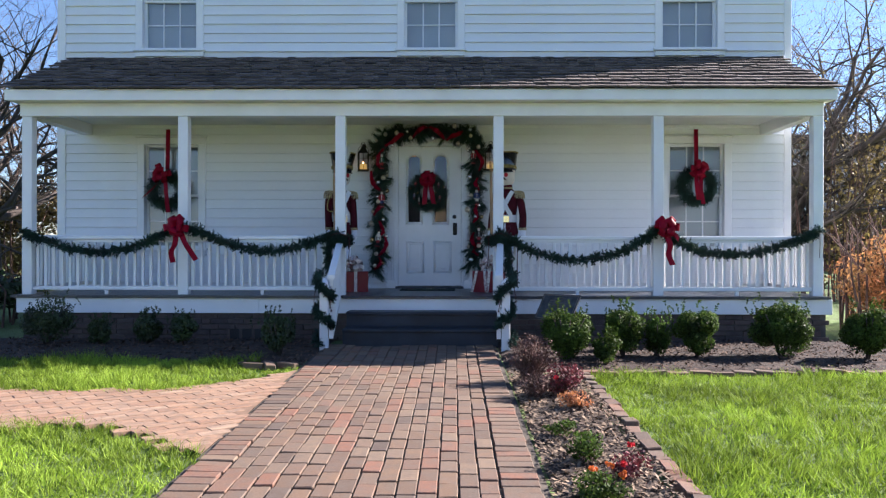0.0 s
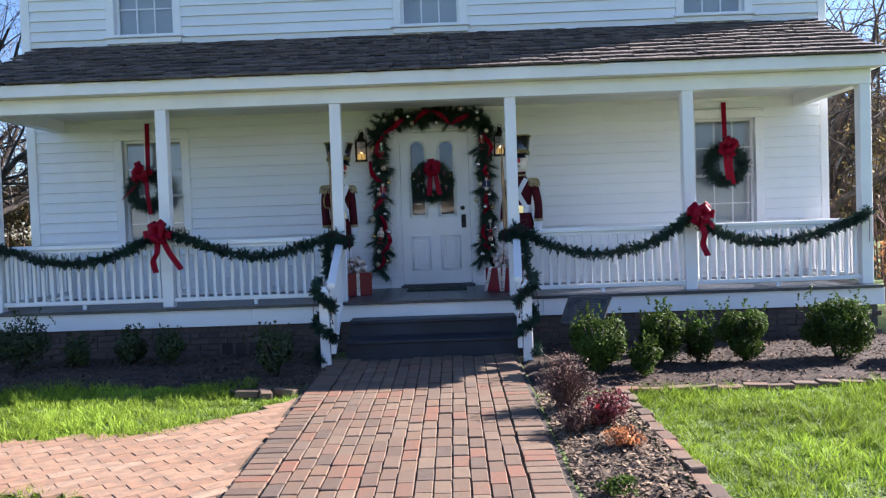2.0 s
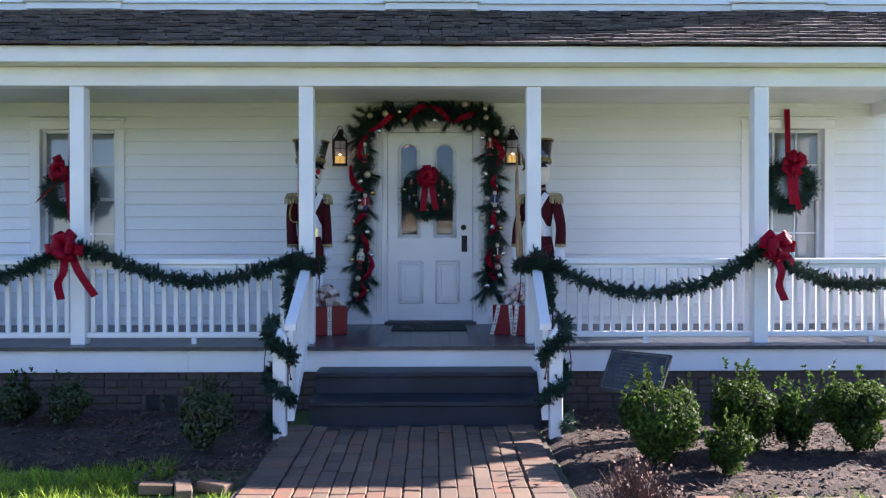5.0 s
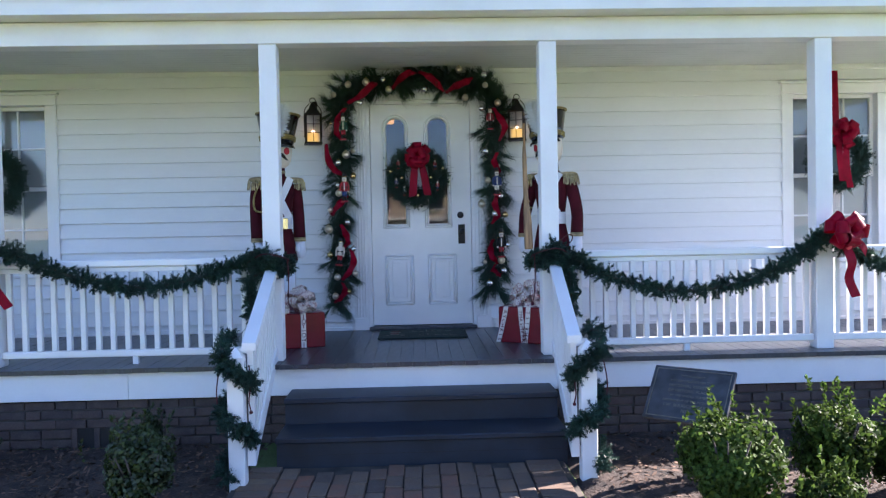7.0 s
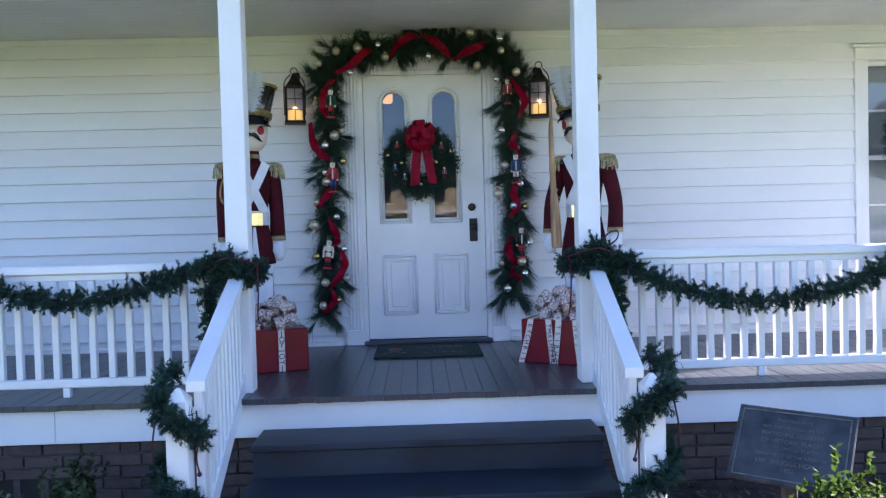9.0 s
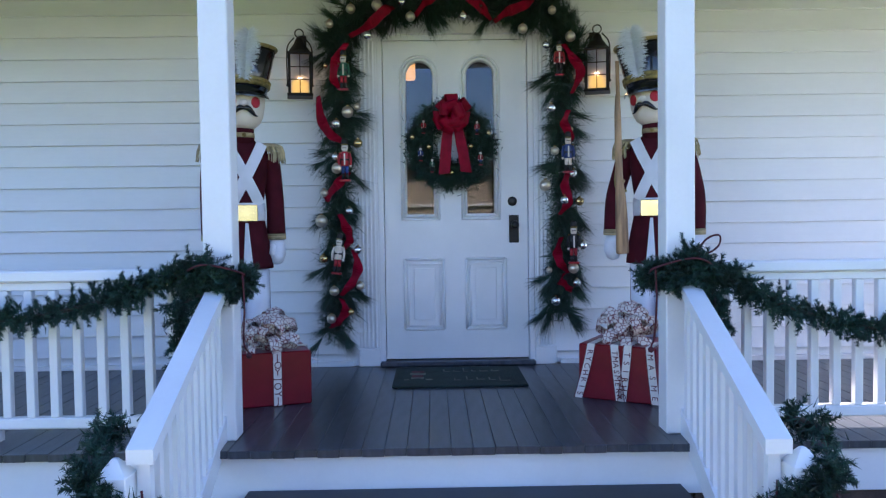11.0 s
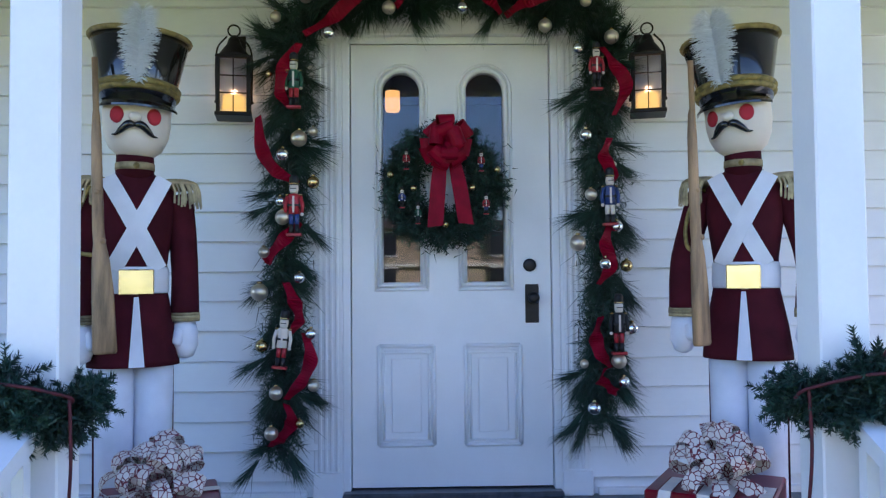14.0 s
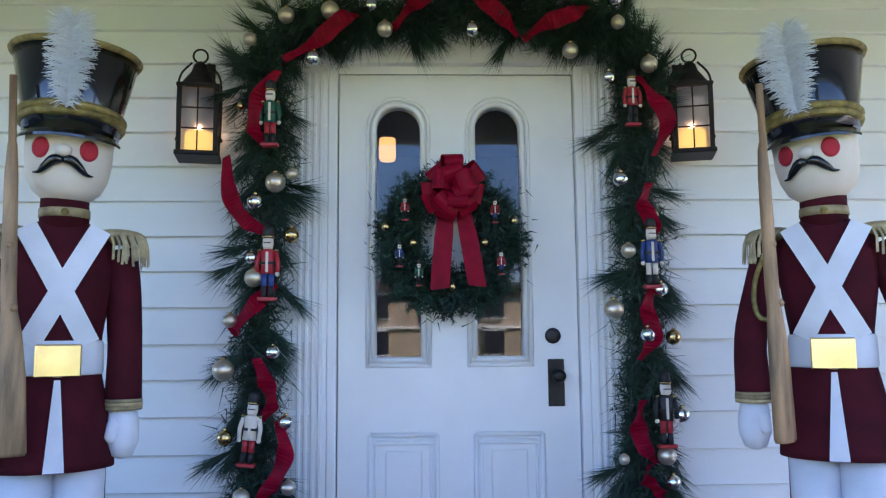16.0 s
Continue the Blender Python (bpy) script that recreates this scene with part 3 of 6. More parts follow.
def front_door():
    d = tagged(thing("door_1", "closed white panelled front door with two arched panes", "door", (0, 0, .58), kind="structure"))
    x0, x1, z0, z1 = -.457, .457, .585, 2.615
    lights = [(-.312, -.143), (.073, .245)]
    gz0, gz1 = 1.515, 2.485
    # leaf: stiles and rails round the two arched lights
    s = Shape()
    y0, y1 = 0.0, 0.045
    s.box(x0, lights[0][0], y0, y1, z0, z1).box(lights[0][1], lights[1][0], y0, y1, z0, z1).box(lights[1][1], x1, y0, y1, z0, z1)
    for a, b in lights:
        r, cx = (b - a) / 2, (a + b) / 2
        zc = gz1 - r
        s.box(a, b, y0, y1, z0, gz0)
        n = 16
        arc = [(cx + r * math.cos(math.pi * i / n), zc + r * math.sin(math.pi * i / n)) for i in range(n + 1)]
        vs = [(x, y, z) for y in (y0, y1) for x, z in arc] + [(x, y, z1) for y in (y0, y1) for x, z in arc]
        k = n + 1
        fs = []
        for i in range(n):
            fs += [(i, i + 1, 2 * k + i + 1, 2 * k + i), (k + i, 3 * k + i, 3 * k + i + 1, k + i + 1), (i, k + i, k + i + 1, i + 1)]
        s.add(vs, fs)
        s.box(a, a + .0005, y0, y1, zc, z1).box(b - .0005, b, y0, y1, zc, z1)
    leaf = part("door_leaf", s, DOORP, d)
    for a, b in lights:
        r, cx = (b - a) / 2, (a + b) / 2
        zc = gz1 - r
        for off, rad in ((.012, .011), (.034, .007)):
            rr = r + off
            pts = [(a - off, -.003, gz0 - off), (a - off, -.003, (gz0 + zc) / 2)] + [(cx + rr * math.cos(math.pi * (1 - i / 18)), -.003, zc + rr * math.sin(math.pi * (1 - i / 18))) for i in range(19)]
            pts += [(b + off, -.003, (gz0 + zc) / 2), (b + off, -.003, gz0 - off)]
            part("moulding", Shape().tube(pts, rad, 8).tube([(a - off - rad, -.003, gz0 - off), (b + off + rad, -.003, gz0 - off)], rad, 8), DOORP, d)
        g = Shape()
        arc = [(a - .004, gz0 - .004), (b + .004, gz0 - .004)] + [(cx + (r + .004) * math.cos(math.pi * i / 16), zc + (r + .004) * math.sin(math.pi * i / 16)) for i in range(17)]
        n = len(arc)
        g.add([(x, y, z) for y in (.020, .024) for x, z in arc], [tuple(range(n)), tuple(range(2 * n - 1, n - 1, -1))] + [((i + 1) % n, i, i + n, (i + 1) % n + n) for i in range(n)])
        part("pane", g, PANE, d, "arched clear glass pane")
    for a, b in ((-.335, -.085), (.062, .312)):
        for o, rad in ((0, .010), (.022, .006)):
            p = [(a + o, -.002, .775 + o), (b - o, -.002, .775 + o), (b - o, -.002, 1.225 - o), (a + o, -.002, 1.225 - o)]
            m = Shape()
            for q, w in zip(p, p[1:] + p[:1]):
                m.tube([q, w], rad, 6)
            part("moulding", m, DOORP, d)
        part("panel", Shape().box(a + .055, b - .055, -.007, .002, .83, 1.17, .006), DOORP, d)
        part("panel_cap", Shape().box(a + .01, b - .01, -.010, .002, 1.188, 1.2, .003), DOORP, d)
    part("deadbolt", Shape().rings([[(.36 + r * math.cos(q * math.pi / 10), y, 1.59 + r * math.sin(q * math.pi / 10)) for q in range(20)] for y, r in ((.0, .030), (-.008, .030), (-.012, .024), (-.014, .010))]), BRONZE, d, "round dark bronze deadbolt")
    plate = part("lock_plate", Shape().box(.338, .400, -.007, .002, 1.325, 1.502, .003), BRONZE, d, "tall dark bronze lock plate")
    part("door_knob", Shape().rings([[(.372 + r * math.cos(q * math.pi / 8), y, 1.44 + r * math.sin(q * math.pi / 8)) for q in range(16)] for y, r in ((-.006, .012), (-.03, .011), (-.036, .022), (-.05, .027), (-.062, .022), (-.066, .008))]), BRONZE, plate)
    # frame, casing and threshold
    for sx in (-1, 1):
        e = .457 + .004
        part("door_jamb", Shape().box(*sorted((sx * e, sx * (e + .035))), -.03, .06, z0 - .02, z1 + .03, .003), TRIM, d)
        c = Shape().box(*sorted((sx * (e + .036), sx * (e + .166))), -.030, .004, FLOOR, z1 + .035, .003)
        for k in range(4):
            q = e + .052 + .026 * k
            c.box(*sorted((sx * q, sx * (q + .016))), -.040, -.0305, FLOOR + .12, z1, .004)
        c.box(*sorted((sx * (e + .034), sx * (e + .172))), -.044, .004, FLOOR, FLOOR + .115, .004)
        part("door_casing", c, TRIM, d)
    part("door_head", Shape().box(-.64, .64, -.045, .006, z1 + .036, z1 + .17, .004).box(-.67, .67, -.07, .006, z1 + .171, z1 + .2, .006), TRIM, d)
    part("threshold", Shape().box(-.495, .495, -.085, .06, FLOOR + .001, FLOOR + .032, .008), DECK, d, "dark painted threshold")


front_door()


# ---- porch ----
POSTS = [-5.0, -3.035, -1.065, 0.907, 2.89, 4.86]
PY = -1.66


def porch():
    f = tagged(thing("porch_floor", "dark grey painted porch floor boards", "floor", (0, -1, FLOOR), kind="structure"))
    part("floor_frame", Shape().box(-5.06, 4.97, -1.80, -.04, FLOOR - .16, FLOOR - .034), STEP, f)
    w, rnd = 0.0915, random.Random(5)
    me = Shape().box(0.0007, w - .0007, -1.875, -.003, -.032, 0, .0015).data("floor_board", DECK)
    n = int((5.03 + 5.12) / w)
    for i in range(n):
        piece("floor_board", me, f, Matrix.Translation((-5.12 + i * w, rnd.uniform(-.003, .003), FLOOR + rnd.uniform(-.0015, .0012))))
    k = tagged(thing("porch_skirt", "white painted skirt boards under the porch floor", "trim", (0, -1.82, .32), kind="structure"))
    for a, b in ((-5.07, -2.05), (-2.05, 1.2), (1.2, 4.98)):
        part("board", Shape().box(a + .001, b - .001, -1.835, -1.805, .325, FLOOR - .036, .003), TRIM, k)
    for a in (4.95, -5.07):
        part("board", Shape().box(a, a + .03, -1.80, -.02, .325, FLOOR - .036, .003), TRIM, k)
    for i, x in enumerate(POSTS):
        p = Shape().box(x - .0625, x + .0625, PY - .0625, PY + .0625, FLOOR, 2.775, .005)
        tagged(part("porch_post", p, TRIM), "square white painted wooden porch post", "post", "porch posts")
    s = Shape().box(-5.08, 4.92, -1.735, -1.59, 2.776, 2.94, .004)
    for x in (-5.0, 4.84):
        s.box(x - .07, x + .07, -1.589, -.05, 2.776, 2.94, .004)
    tagged(part("porch_beam", s, TRIM), "white painted porch beam over the posts", "beam")
    s = Shape()
    y = -1.589
    while y < -.052:
        s.box(-4.929, 4.769, y + .001, min(y + .087, -.05), 2.925, 2.94, .002)
        y += .088
    tagged(part("ceiling", s, CEIL), "pale grey beadboard porch ceiling", "ceiling", kind="structure")


porch()
Y0, Z0, Y1, Z1 = -1.95, 3.085, -0.002, 3.93
SLOPE = math.atan2(Z1 - Z0, Y1 - Y0)
RX0, RX1 = -5.2, 5.03


def porch_roof():
    r = tagged(thing("porch_roof", "shed porch roof of weathered brown wooden shakes", "roof", (0, -1, 3.0), kind="structure"))
    ux, uz = math.cos(SLOPE), math.sin(SLOPE)
    s = Shape()
    vs = [(x, y, z) for x in (RX0 + .02, RX1 - .02) for y, z in ((Y0 + .02, Z0 - .03), (Y1, Z1 - .03), (Y1, Z1 - .055), (Y0 + .02, Z0 - .055))]
    s.add(vs, [(0, 1, 2, 3), (7, 6, 5, 4), (4, 5, 1, 0), (2, 6, 7, 3), (5, 6, 2, 1), (0, 3, 7, 4)])
    part("roof_deck", s, TRIM, r)
    part("fascia_board", Shape().box(RX0 + .03, RX1 - .03, -1.925, -1.895, 2.94, 3.075, .003), TRIM, r)
    part("soffit", Shape().box(RX0 + .04, RX1 - .04, -1.894, -1.59, 2.944, 2.958, .002), TRIM, r)
    for x in (RX0 + .03, RX1 - .055):
        v = [(q, y, z) for q in (x, x + .025) for y, z in ((-1.894, 2.95), (-1.894, 3.05), (-.03, 3.86), (-.03, 2.95))]
        part("end_board", Shape().add(v, [(0, 1, 2, 3), (7, 6, 5, 4), (0, 4, 5, 1), (1, 5, 6, 2), (2, 6, 7, 3), (3, 7, 4, 0)]), TRIM, r)
    rnd = random.Random(11)
    widths = [.09, .115, .14, .165, .19]
    def shake(w, s):
        s.add([(0, 0, 0), (w, 0, 0), (w, 0, .022), (0, 0, .022), (0, .36, 0), (w, .36, 0), (w, .36, .004), (0, .36, .004)],
              [(0, 3, 2, 1), (0, 1, 5, 4), (3, 7, 6, 2), (0, 4, 7, 3), (1, 2, 6, 5), (4, 5, 6, 7)])
    meshes = []
    for w in widths:
        s = Shape()
        shake(w, s)
        meshes.append(s.data("shake", SHAKE))
    length = math.hypot(Y1 - Y0, Z1 - Z0)
    field, rows = Shape(), int(length / .2)
    for j in range(rows + 1):
        x = RX0 - rnd.uniform(0, .06)
        d = j * .196 - .03
        while x < RX1 - .03:
            k = rnd.randrange(5)
            w = widths[k]
            if x + w > RX1 + .03:
                k, w = 0, widths[0]
            dd = d + rnd.uniform(-.018, .018)
            m = Matrix.Translation((x, Y0 + ux * dd, Z0 + uz * dd - .012)) @ Matrix.Rotation(SLOPE - .075 + rnd.uniform(-.016, .010), 4, 'X') @ Matrix.Rotation(rnd.uniform(-.012, .012), 4, 'Z')
            m = m @ Matrix.Translation((0, 0, .012 + rnd.uniform(0, .010)))
            if d + .36 > length:
                m = m @ Matrix.Diagonal((1, max(.3, (length - d) / .36), 1, 1))
            if j < 4:
                piece("shake", meshes[k], r, m)
            else:
                t = Shape()
                shake(w, t)
                field.add([m @ Vector(q) for q in t.v], t.f)
            x += w + rnd.uniform(.003, .009)
    tagged(part("shake_field", field, SHAKE_I, r), kind="stuff")


porch_roof()


def foundation():
    f = tagged(part("foundation_wall", Shape().box(-5.0, 4.92, -1.785, -1.60, -.2, .322), MORTAR), "old dark red brick foundation under the porch", "wall", kind="structure")
    rnd = random.Random(9)
    meshes = [Shape().box(-l / 2, l / 2, -.012, .03, -.028, .028, .004).data("brick", FBRICK) for l in (.205, .2, .098)]
    for k in range(5):
        z = .322 - .034 - k * .067
        x = -5.0 + (.11 if k % 2 else 0)
        while x < 4.85:
            half = rnd.random() < .06
            w = .105 if half else .212
            cx = x + w / 2
            if not (-2.45 < cx < -1.96 and z < .13) and not (-.95 < cx < .9 and z < .3):
                piece("brick", meshes[2 if half else rnd.randrange(2)], f, pose(cx, -1.790 + rnd.uniform(-.006, .004), z + rnd.uniform(-.003, .003), 0, 0, rnd.uniform(-1.2, 1.2)))
            x += w
    v = thing("foundation_vent", "dark slotted vent in the brick foundation", "vent", (-2.2, -1.79, .05))
    # black sheet on the solid wall, standing in for the hole's darkness
    part("opening_dark_sheet", Shape().box(-2.45, -1.96, -1.793, -1.786, -.03, .125), BLACK, v)
    for i in range(4):
        x = -2.44 + i * .155
        part("vent_bar", Shape().box(x - .02, x + .02, -1.803, -1.7935, -.03, .125, .003), FBRICK, v)


foundation()


def stairs():
    s = thing("porch_steps", "dark grey painted wooden porch steps", "steps", (0, -2.2, .03))
    part("tread", Shape().box(-.93, .87, -2.175, -1.84, .335, .37, .006), STEP, s)
    part("riser", Shape().box(-.925, .865, -2.145, -2.12, .20, .334), STEP, s)
    part("tread", Shape().box(-.93, .87, -2.515, -2.146, .165, .20, .006), STEP, s)
    part("riser", Shape().box(-.925, .865, -2.485, -2.46, -.02, .164), STEP, s)
    part("riser", Shape().box(-.925, .865, -1.86, -1.838, .2, .334), STEP, s)
    # thin black line across the face of the lower riser
    part("riser_black_line", Shape().box(-.925, .865, -2.4855, -2.4845, .085, .088), BLACK, s)


stairs()


def railing(x0, x1, y0, y1, label):
    """A railing between two posts, along x or along y."""
    along_x = abs(x1 - x0) > abs(y1 - y0)
    r = thing("porch_railing", label, "railing", ((x0 + x1) / 2, (y0 + y1) / 2, FLOOR), "porch railings")
    def bar(a, b, half, z0, z1, bev):
        return Shape().box(a, b, y0 - half, y0 + half, z0, z1, bev) if along_x else Shape().box(x0 - half, x0 + half, a, b, z0, z1, bev)
    a, b = (x0, x1) if along_x else (y0, y1)
    part("top_rail", bar(a, b, .042, 1.235, 1.285, .008), TRIM, r)
    part("sub_rail", bar(a, b, .022, 1.20, 1.234, .003), TRIM, r)
    part("bottom_rail", bar(a, b, .028, .60, .648, .006), TRIM, r)
    mid = (a + b) / 2
    part("support_block", bar(mid - .02, mid + .02, .02, FLOOR, .599, .003), TRIM, r)
    n = int(round((b - a) / .1))
    me = Shape().box(-.018, .018, -.018, .018, .649, 1.199, .003).data("baluster", TRIM)
    for i in range(n):
        q = a + (i + .5) * (b - a) / n
        piece("baluster", me, r, Matrix.Translation((q, y0, 0) if along_x else (x0, q, 0)))


for i, j in ((0, 1), (1, 2), (3, 4), (4, 5)):
    railing(POSTS[i] + .0625, POSTS[j] - .0625, PY, PY, "white painted railing with square balusters between porch posts")
for x in (POSTS[0], POSTS[5]):
    railing(x, x, PY + .0625, -.04, "white painted end railing between corner post and wall")


def stair_rail(x, xn, sx):
    """The sloping rail from a post down to a newel at the foot of the steps."""
    r = thing("stair_railing", "white sloping stair railing with a pointed newel post", "railing", (x, -2.3, 0), "stair railings")
    ya, yb = PY - .0625, -2.80
    za, zb = 1.22, .755
    xr = xn - sx * .078   # the rail passes the newel on its inner side
    nw = Shape().box(xn - .046, xn + .046, yb - .046, yb + .046, -.05, .755, .004)
    top = [(xn - .042, yb - .042, .755), (xn + .042, yb - .042, .755), (xn + .042, yb + .042, .755), (xn - .042, yb + .042, .755)]
    nw.add(top + [(xn - .008, yb - .008, .80), (xn + .008, yb - .008, .80), (xn + .008, yb + .008, .80), (xn - .008, yb + .008, .80)],
           [(0, 1, 5, 4), (1, 2, 6, 5), (2, 3, 7, 6), (3, 0, 4, 7), (4, 5, 6, 7)])
    part("newel_post", nw, TRIM, r)
    def slant(ht, half, z_a, z_b, y_b):
        vs = [(q + o, y, z) for q, y, zz in ((x, ya, z_a), (xr, y_b, z_b)) for o, z in ((-half, zz - ht), (half, zz - ht), (half, zz), (-half, zz))]
        return Shape().add(vs, [(0, 3, 2, 1), (4, 5, 6, 7), (0, 1, 5, 4), (1, 2, 6, 5), (2, 3, 7, 6), (3, 0, 4, 7)])
    part("hand_rail", slant(.045, .04, za, zb + .075, yb - .02), TRIM, r)
    part("bottom_rail", slant(.11, .024, .655, .235, yb - .01), TRIM, r)
    n = 11
    for i in range(n):
        t = (i + .6) / n
        q, y = x + (xr - x) * t, ya + (yb - ya) * t
        z1, z0 = za + (zb + .075 - za) * t - .046, .655 + (.235 - .655) * t
        part("baluster", Shape().box(q - .017, q + .017, y - .017, y + .017, z0 - .01, z1 + .004), TRIM, r)


stair_rail(-1.065, -1.085, -1)
stair_rail(0.93, 0.93, 1)


# ---- greenery builders ----
def needles(name, pts, n, length, spread, width, material, parent, along=0.5, droop=0.25, core=0.02, flat=(1, 1, 1)):
    """Needles along a line: n of them, leaning along the line, of the given length range."""
    p = np.array([tuple(q) for q in pts])
    d = unit(np.gradient(p, axis=0))
    i = RNG.integers(0, len(p), n)
    c = p[i] + RNG.normal(0, core, (n, 3)) * np.array(flat)
    r = unit(RNG.normal(0, 1, (n, 3)) * np.array(flat))
    w = unit(r * spread + d[i] * along * RNG.choice([-1, 1], n)[:, None] * RNG.uniform(.2, 1, n)[:, None] + np.array([0, 0, -droop]))
    ln = RNG.uniform(*length, n)
    ax = unit(np.cross(w, RNG.normal(0, 1, (n, 3)))) * width
    return quads(name, c, ax, w * ln[:, None], material, parent, tri=True)


def tips(name, pts, n, length, material, parent, fine=26, width=0.0016, radius=0.05, flat=(1, 1, 1), droop=0.1):
    """Artificial fir tips: short stems set round a line, each a bottle-brush of fine needles."""
    p = np.array([tuple(q) for q in pts])
    i = RNG.integers(0, len(p), n)
    out = unit(RNG.normal(0, 1, (n, 3)) * np.array(flat) + np.array([0, 0, -droop]))
    base = p[i] + out * radius * RNG.uniform(.1, .6, n)[:, None]
    ln = RNG.uniform(*length, n)
    k = n * fine
    s = np.repeat(np.arange(n), fine)
    t = RNG.uniform(0, 1, k)
    c = base[s] + out[s] * (ln[s] * t)[:, None]
    side = unit(np.cross(out[s], RNG.normal(0, 1, (k, 3))))
    w = unit(side + out[s] * .8)
    ax = unit(np.cross(w, RNG.normal(0, 1, (k, 3)))) * width
    return quads(name, c, ax, w * (RNG.uniform(.018, .03, k) * (1.15 - .5 * t))[:, None], material, parent, tri=True)


def leaves_on(name, centre, size, n, leaf, material, parent, hollow=0.55, lumps=9, seed=0, off=(.35, .72), rad=(.32, .55)):
    """Leaves in a rounded, lumpy crown with gaps; most of them near its outside."""
    r = np.random.default_rng(seed)
    lump = unit(r.normal(0, 1, (lumps, 3))) * r.uniform(*off, (lumps, 1))
    lr = r.uniform(*rad, lumps)
    j = r.integers(0, lumps, n)
    u = unit(r.normal(0, 1, (n, 3)))
    q = lump[j] + u * (lr[j] * r.uniform(hollow, 1.05, n) ** .6)[:, None]
    c = np.array(centre) + q * np.array(size)
    nrm = unit(u + r.normal(0, .5, (n, 3)))
    a = unit(np.cross(nrm, r.normal(0, 1, (n, 3))))
    b = np.cross(nrm, a)
    s = r.uniform(.6, 1.2, n)[:, None]
    return quads(name, c, a * leaf[0] * s, b * leaf[1] * s, material, parent)


def shrub(x, y, w, h, label, material=BOX, n=5000, seed=1, leaf=(.0095, .0155), category="shrub"):
    z = ground_z(y) - .03
    t = thing("shrub", label, category, (x, y, z), "shrubs")
    s = Shape()
    r = random.Random(seed)
    for i in range(7):
        a = r.uniform(0, 6.28)
        s.tube([(x, y, z - .03), (x + .3 * w * math.cos(a) * .5, y + .3 * w * math.sin(a) * .5, z + h * .4), (x + w * .38 * math.cos(a), y + w * .38 * math.sin(a), z + h * .8)], [.012, .008, .004], 5)
    part("stem", s, BARK, t)
    leaves_on("crown", (x, y, z + h * .54), (w * .56, w * .52, h * .54), n, leaf, material, t, seed=seed, lumps=30, off=(.28, .64), rad=(.28, .42))
    # a few shoots stand out of the crown
    sh = np.random.default_rng(seed + 50)
    k = 16
    base = np.stack([x + sh.normal(0, w * .26, k), y + sh.normal(0, w * .22, k), z + h * sh.uniform(.7, 1.0, k)], 1)
    up = unit(np.stack([sh.normal(0, .4, k), sh.normal(0, .4, k), np.ones(k)], 1))
    i = np.repeat(np.arange(k), 14)
    tt = sh.uniform(0, 1, len(i))
    c = base[i] + up[i] * (tt * .10)[:, None]
    d = unit(sh.normal(0, 1, (len(i), 3)) + up[i] * 1.1)
    quads("foliage", c + d * leaf[1] * .7, unit(np.cross(d, sh.normal(0, 1, (len(i), 3)))) * leaf[0] * .9, d * leaf[1], material, t)
    return t


# ---- shrubs and flowers along the front ----
SHRUBS = [(1.50, -3.45, .56, .55, 15000), (2.13, -3.25, .46, .56, 12000), (2.90, -3.25, .54, .54, 14000),
          (3.80, -3.20, .68, .58, 17000), (4.62, -3.35, .62, .57, 15000)]
for i, (x, y, w, h, n) in enumerate(SHRUBS):
    shrub(x, y, w, h, "rounded green boxwood shrub catching low sun", n=n, seed=20 + i)
shrub(1.86, -3.72, .32, .30, "small low green boxwood beside larger ones", n=4500, seed=31)
shrub(2.50, -3.18, .34, .44, "small dark green boxwood between larger ones", n=4500, seed=32)
# left-hand shrubs wear the green that has shade mixed into its colour
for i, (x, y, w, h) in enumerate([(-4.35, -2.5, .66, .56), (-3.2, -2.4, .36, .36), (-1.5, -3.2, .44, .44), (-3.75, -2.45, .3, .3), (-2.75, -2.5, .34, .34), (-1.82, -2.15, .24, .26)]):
    shrub(x, y, w, h, "green shrub tinted darker for the shade of the house", SHADED_LEAF, n=5500, seed=40 + i)


def twiggy(x, y, w, h, label, seed, leafmat, n, twigs=160, category="plant"):
    z = ground_z(y) - .03
    t = thing("bedding_plant", label, category, (x, y, z))
    r = random.Random(seed)
    s = Shape()
    for i in range(twigs):
        a, q = r.uniform(0, 6.28), r.uniform(.1, 1)
        tip = (x + w * .5 * q * math.cos(a), y + w * .5 * q * math.sin(a), z + h * r.uniform(.55, 1.05) * (1 - .35 * q * q))
        mid = ((x + tip[0]) / 2 + r.gauss(0, .02), (y + tip[1]) / 2 + r.gauss(0, .02), z + (tip[2] - z) * .62)
        s.tube([(x + r.gauss(0, .03), y + r.gauss(0, .03), z - .02), mid, tip], [.004, .003, .0015], 3, cap=False)
    part("twig_clump", s, TWIG, t)
    leaves_on("foliage", (x, y, z + h * .55), (w * .55, w * .55, h * .5), n, (.007, .013), leafmat, t, seed=seed, lumps=12, hollow=.3)
    return t


twiggy(1.02, -4.75, .46, .42, "dry brown twiggy plant beside the brick walk", 3, TWIG, 900, 260)
twiggy(1.22, -5.25, .36, .26, "dark red leafy bedding plant in the mulch", 4, REDLEAF, 1500, 60)
twiggy(1.00, -5.4, .30, .22, "dry brown bedding plant in the mulch", 8, TWIG, 500, 120)
twiggy(1.26, -5.75, .26, .18, "rust orange bedding plant in the mulch", 5, RUST, 700, 60)
twiggy(1.05, -6.6, .26, .12, "low green plant in the mulch bed", 6, BOX, 500, 10)
twiggy(1.10, -7.15, .30, .20, "fresh green clump of narrow leaves", 9, BOX, 900, 10)
twiggy(1.28, -7.4, .26, .16, "dark red and green bedding plant", 10, REDLEAF, 500, 30)
fl = twiggy(1.10, -7.75, .34, .18, "green plant with orange and red flowers", 7, BOX, 900, 20, "flower")
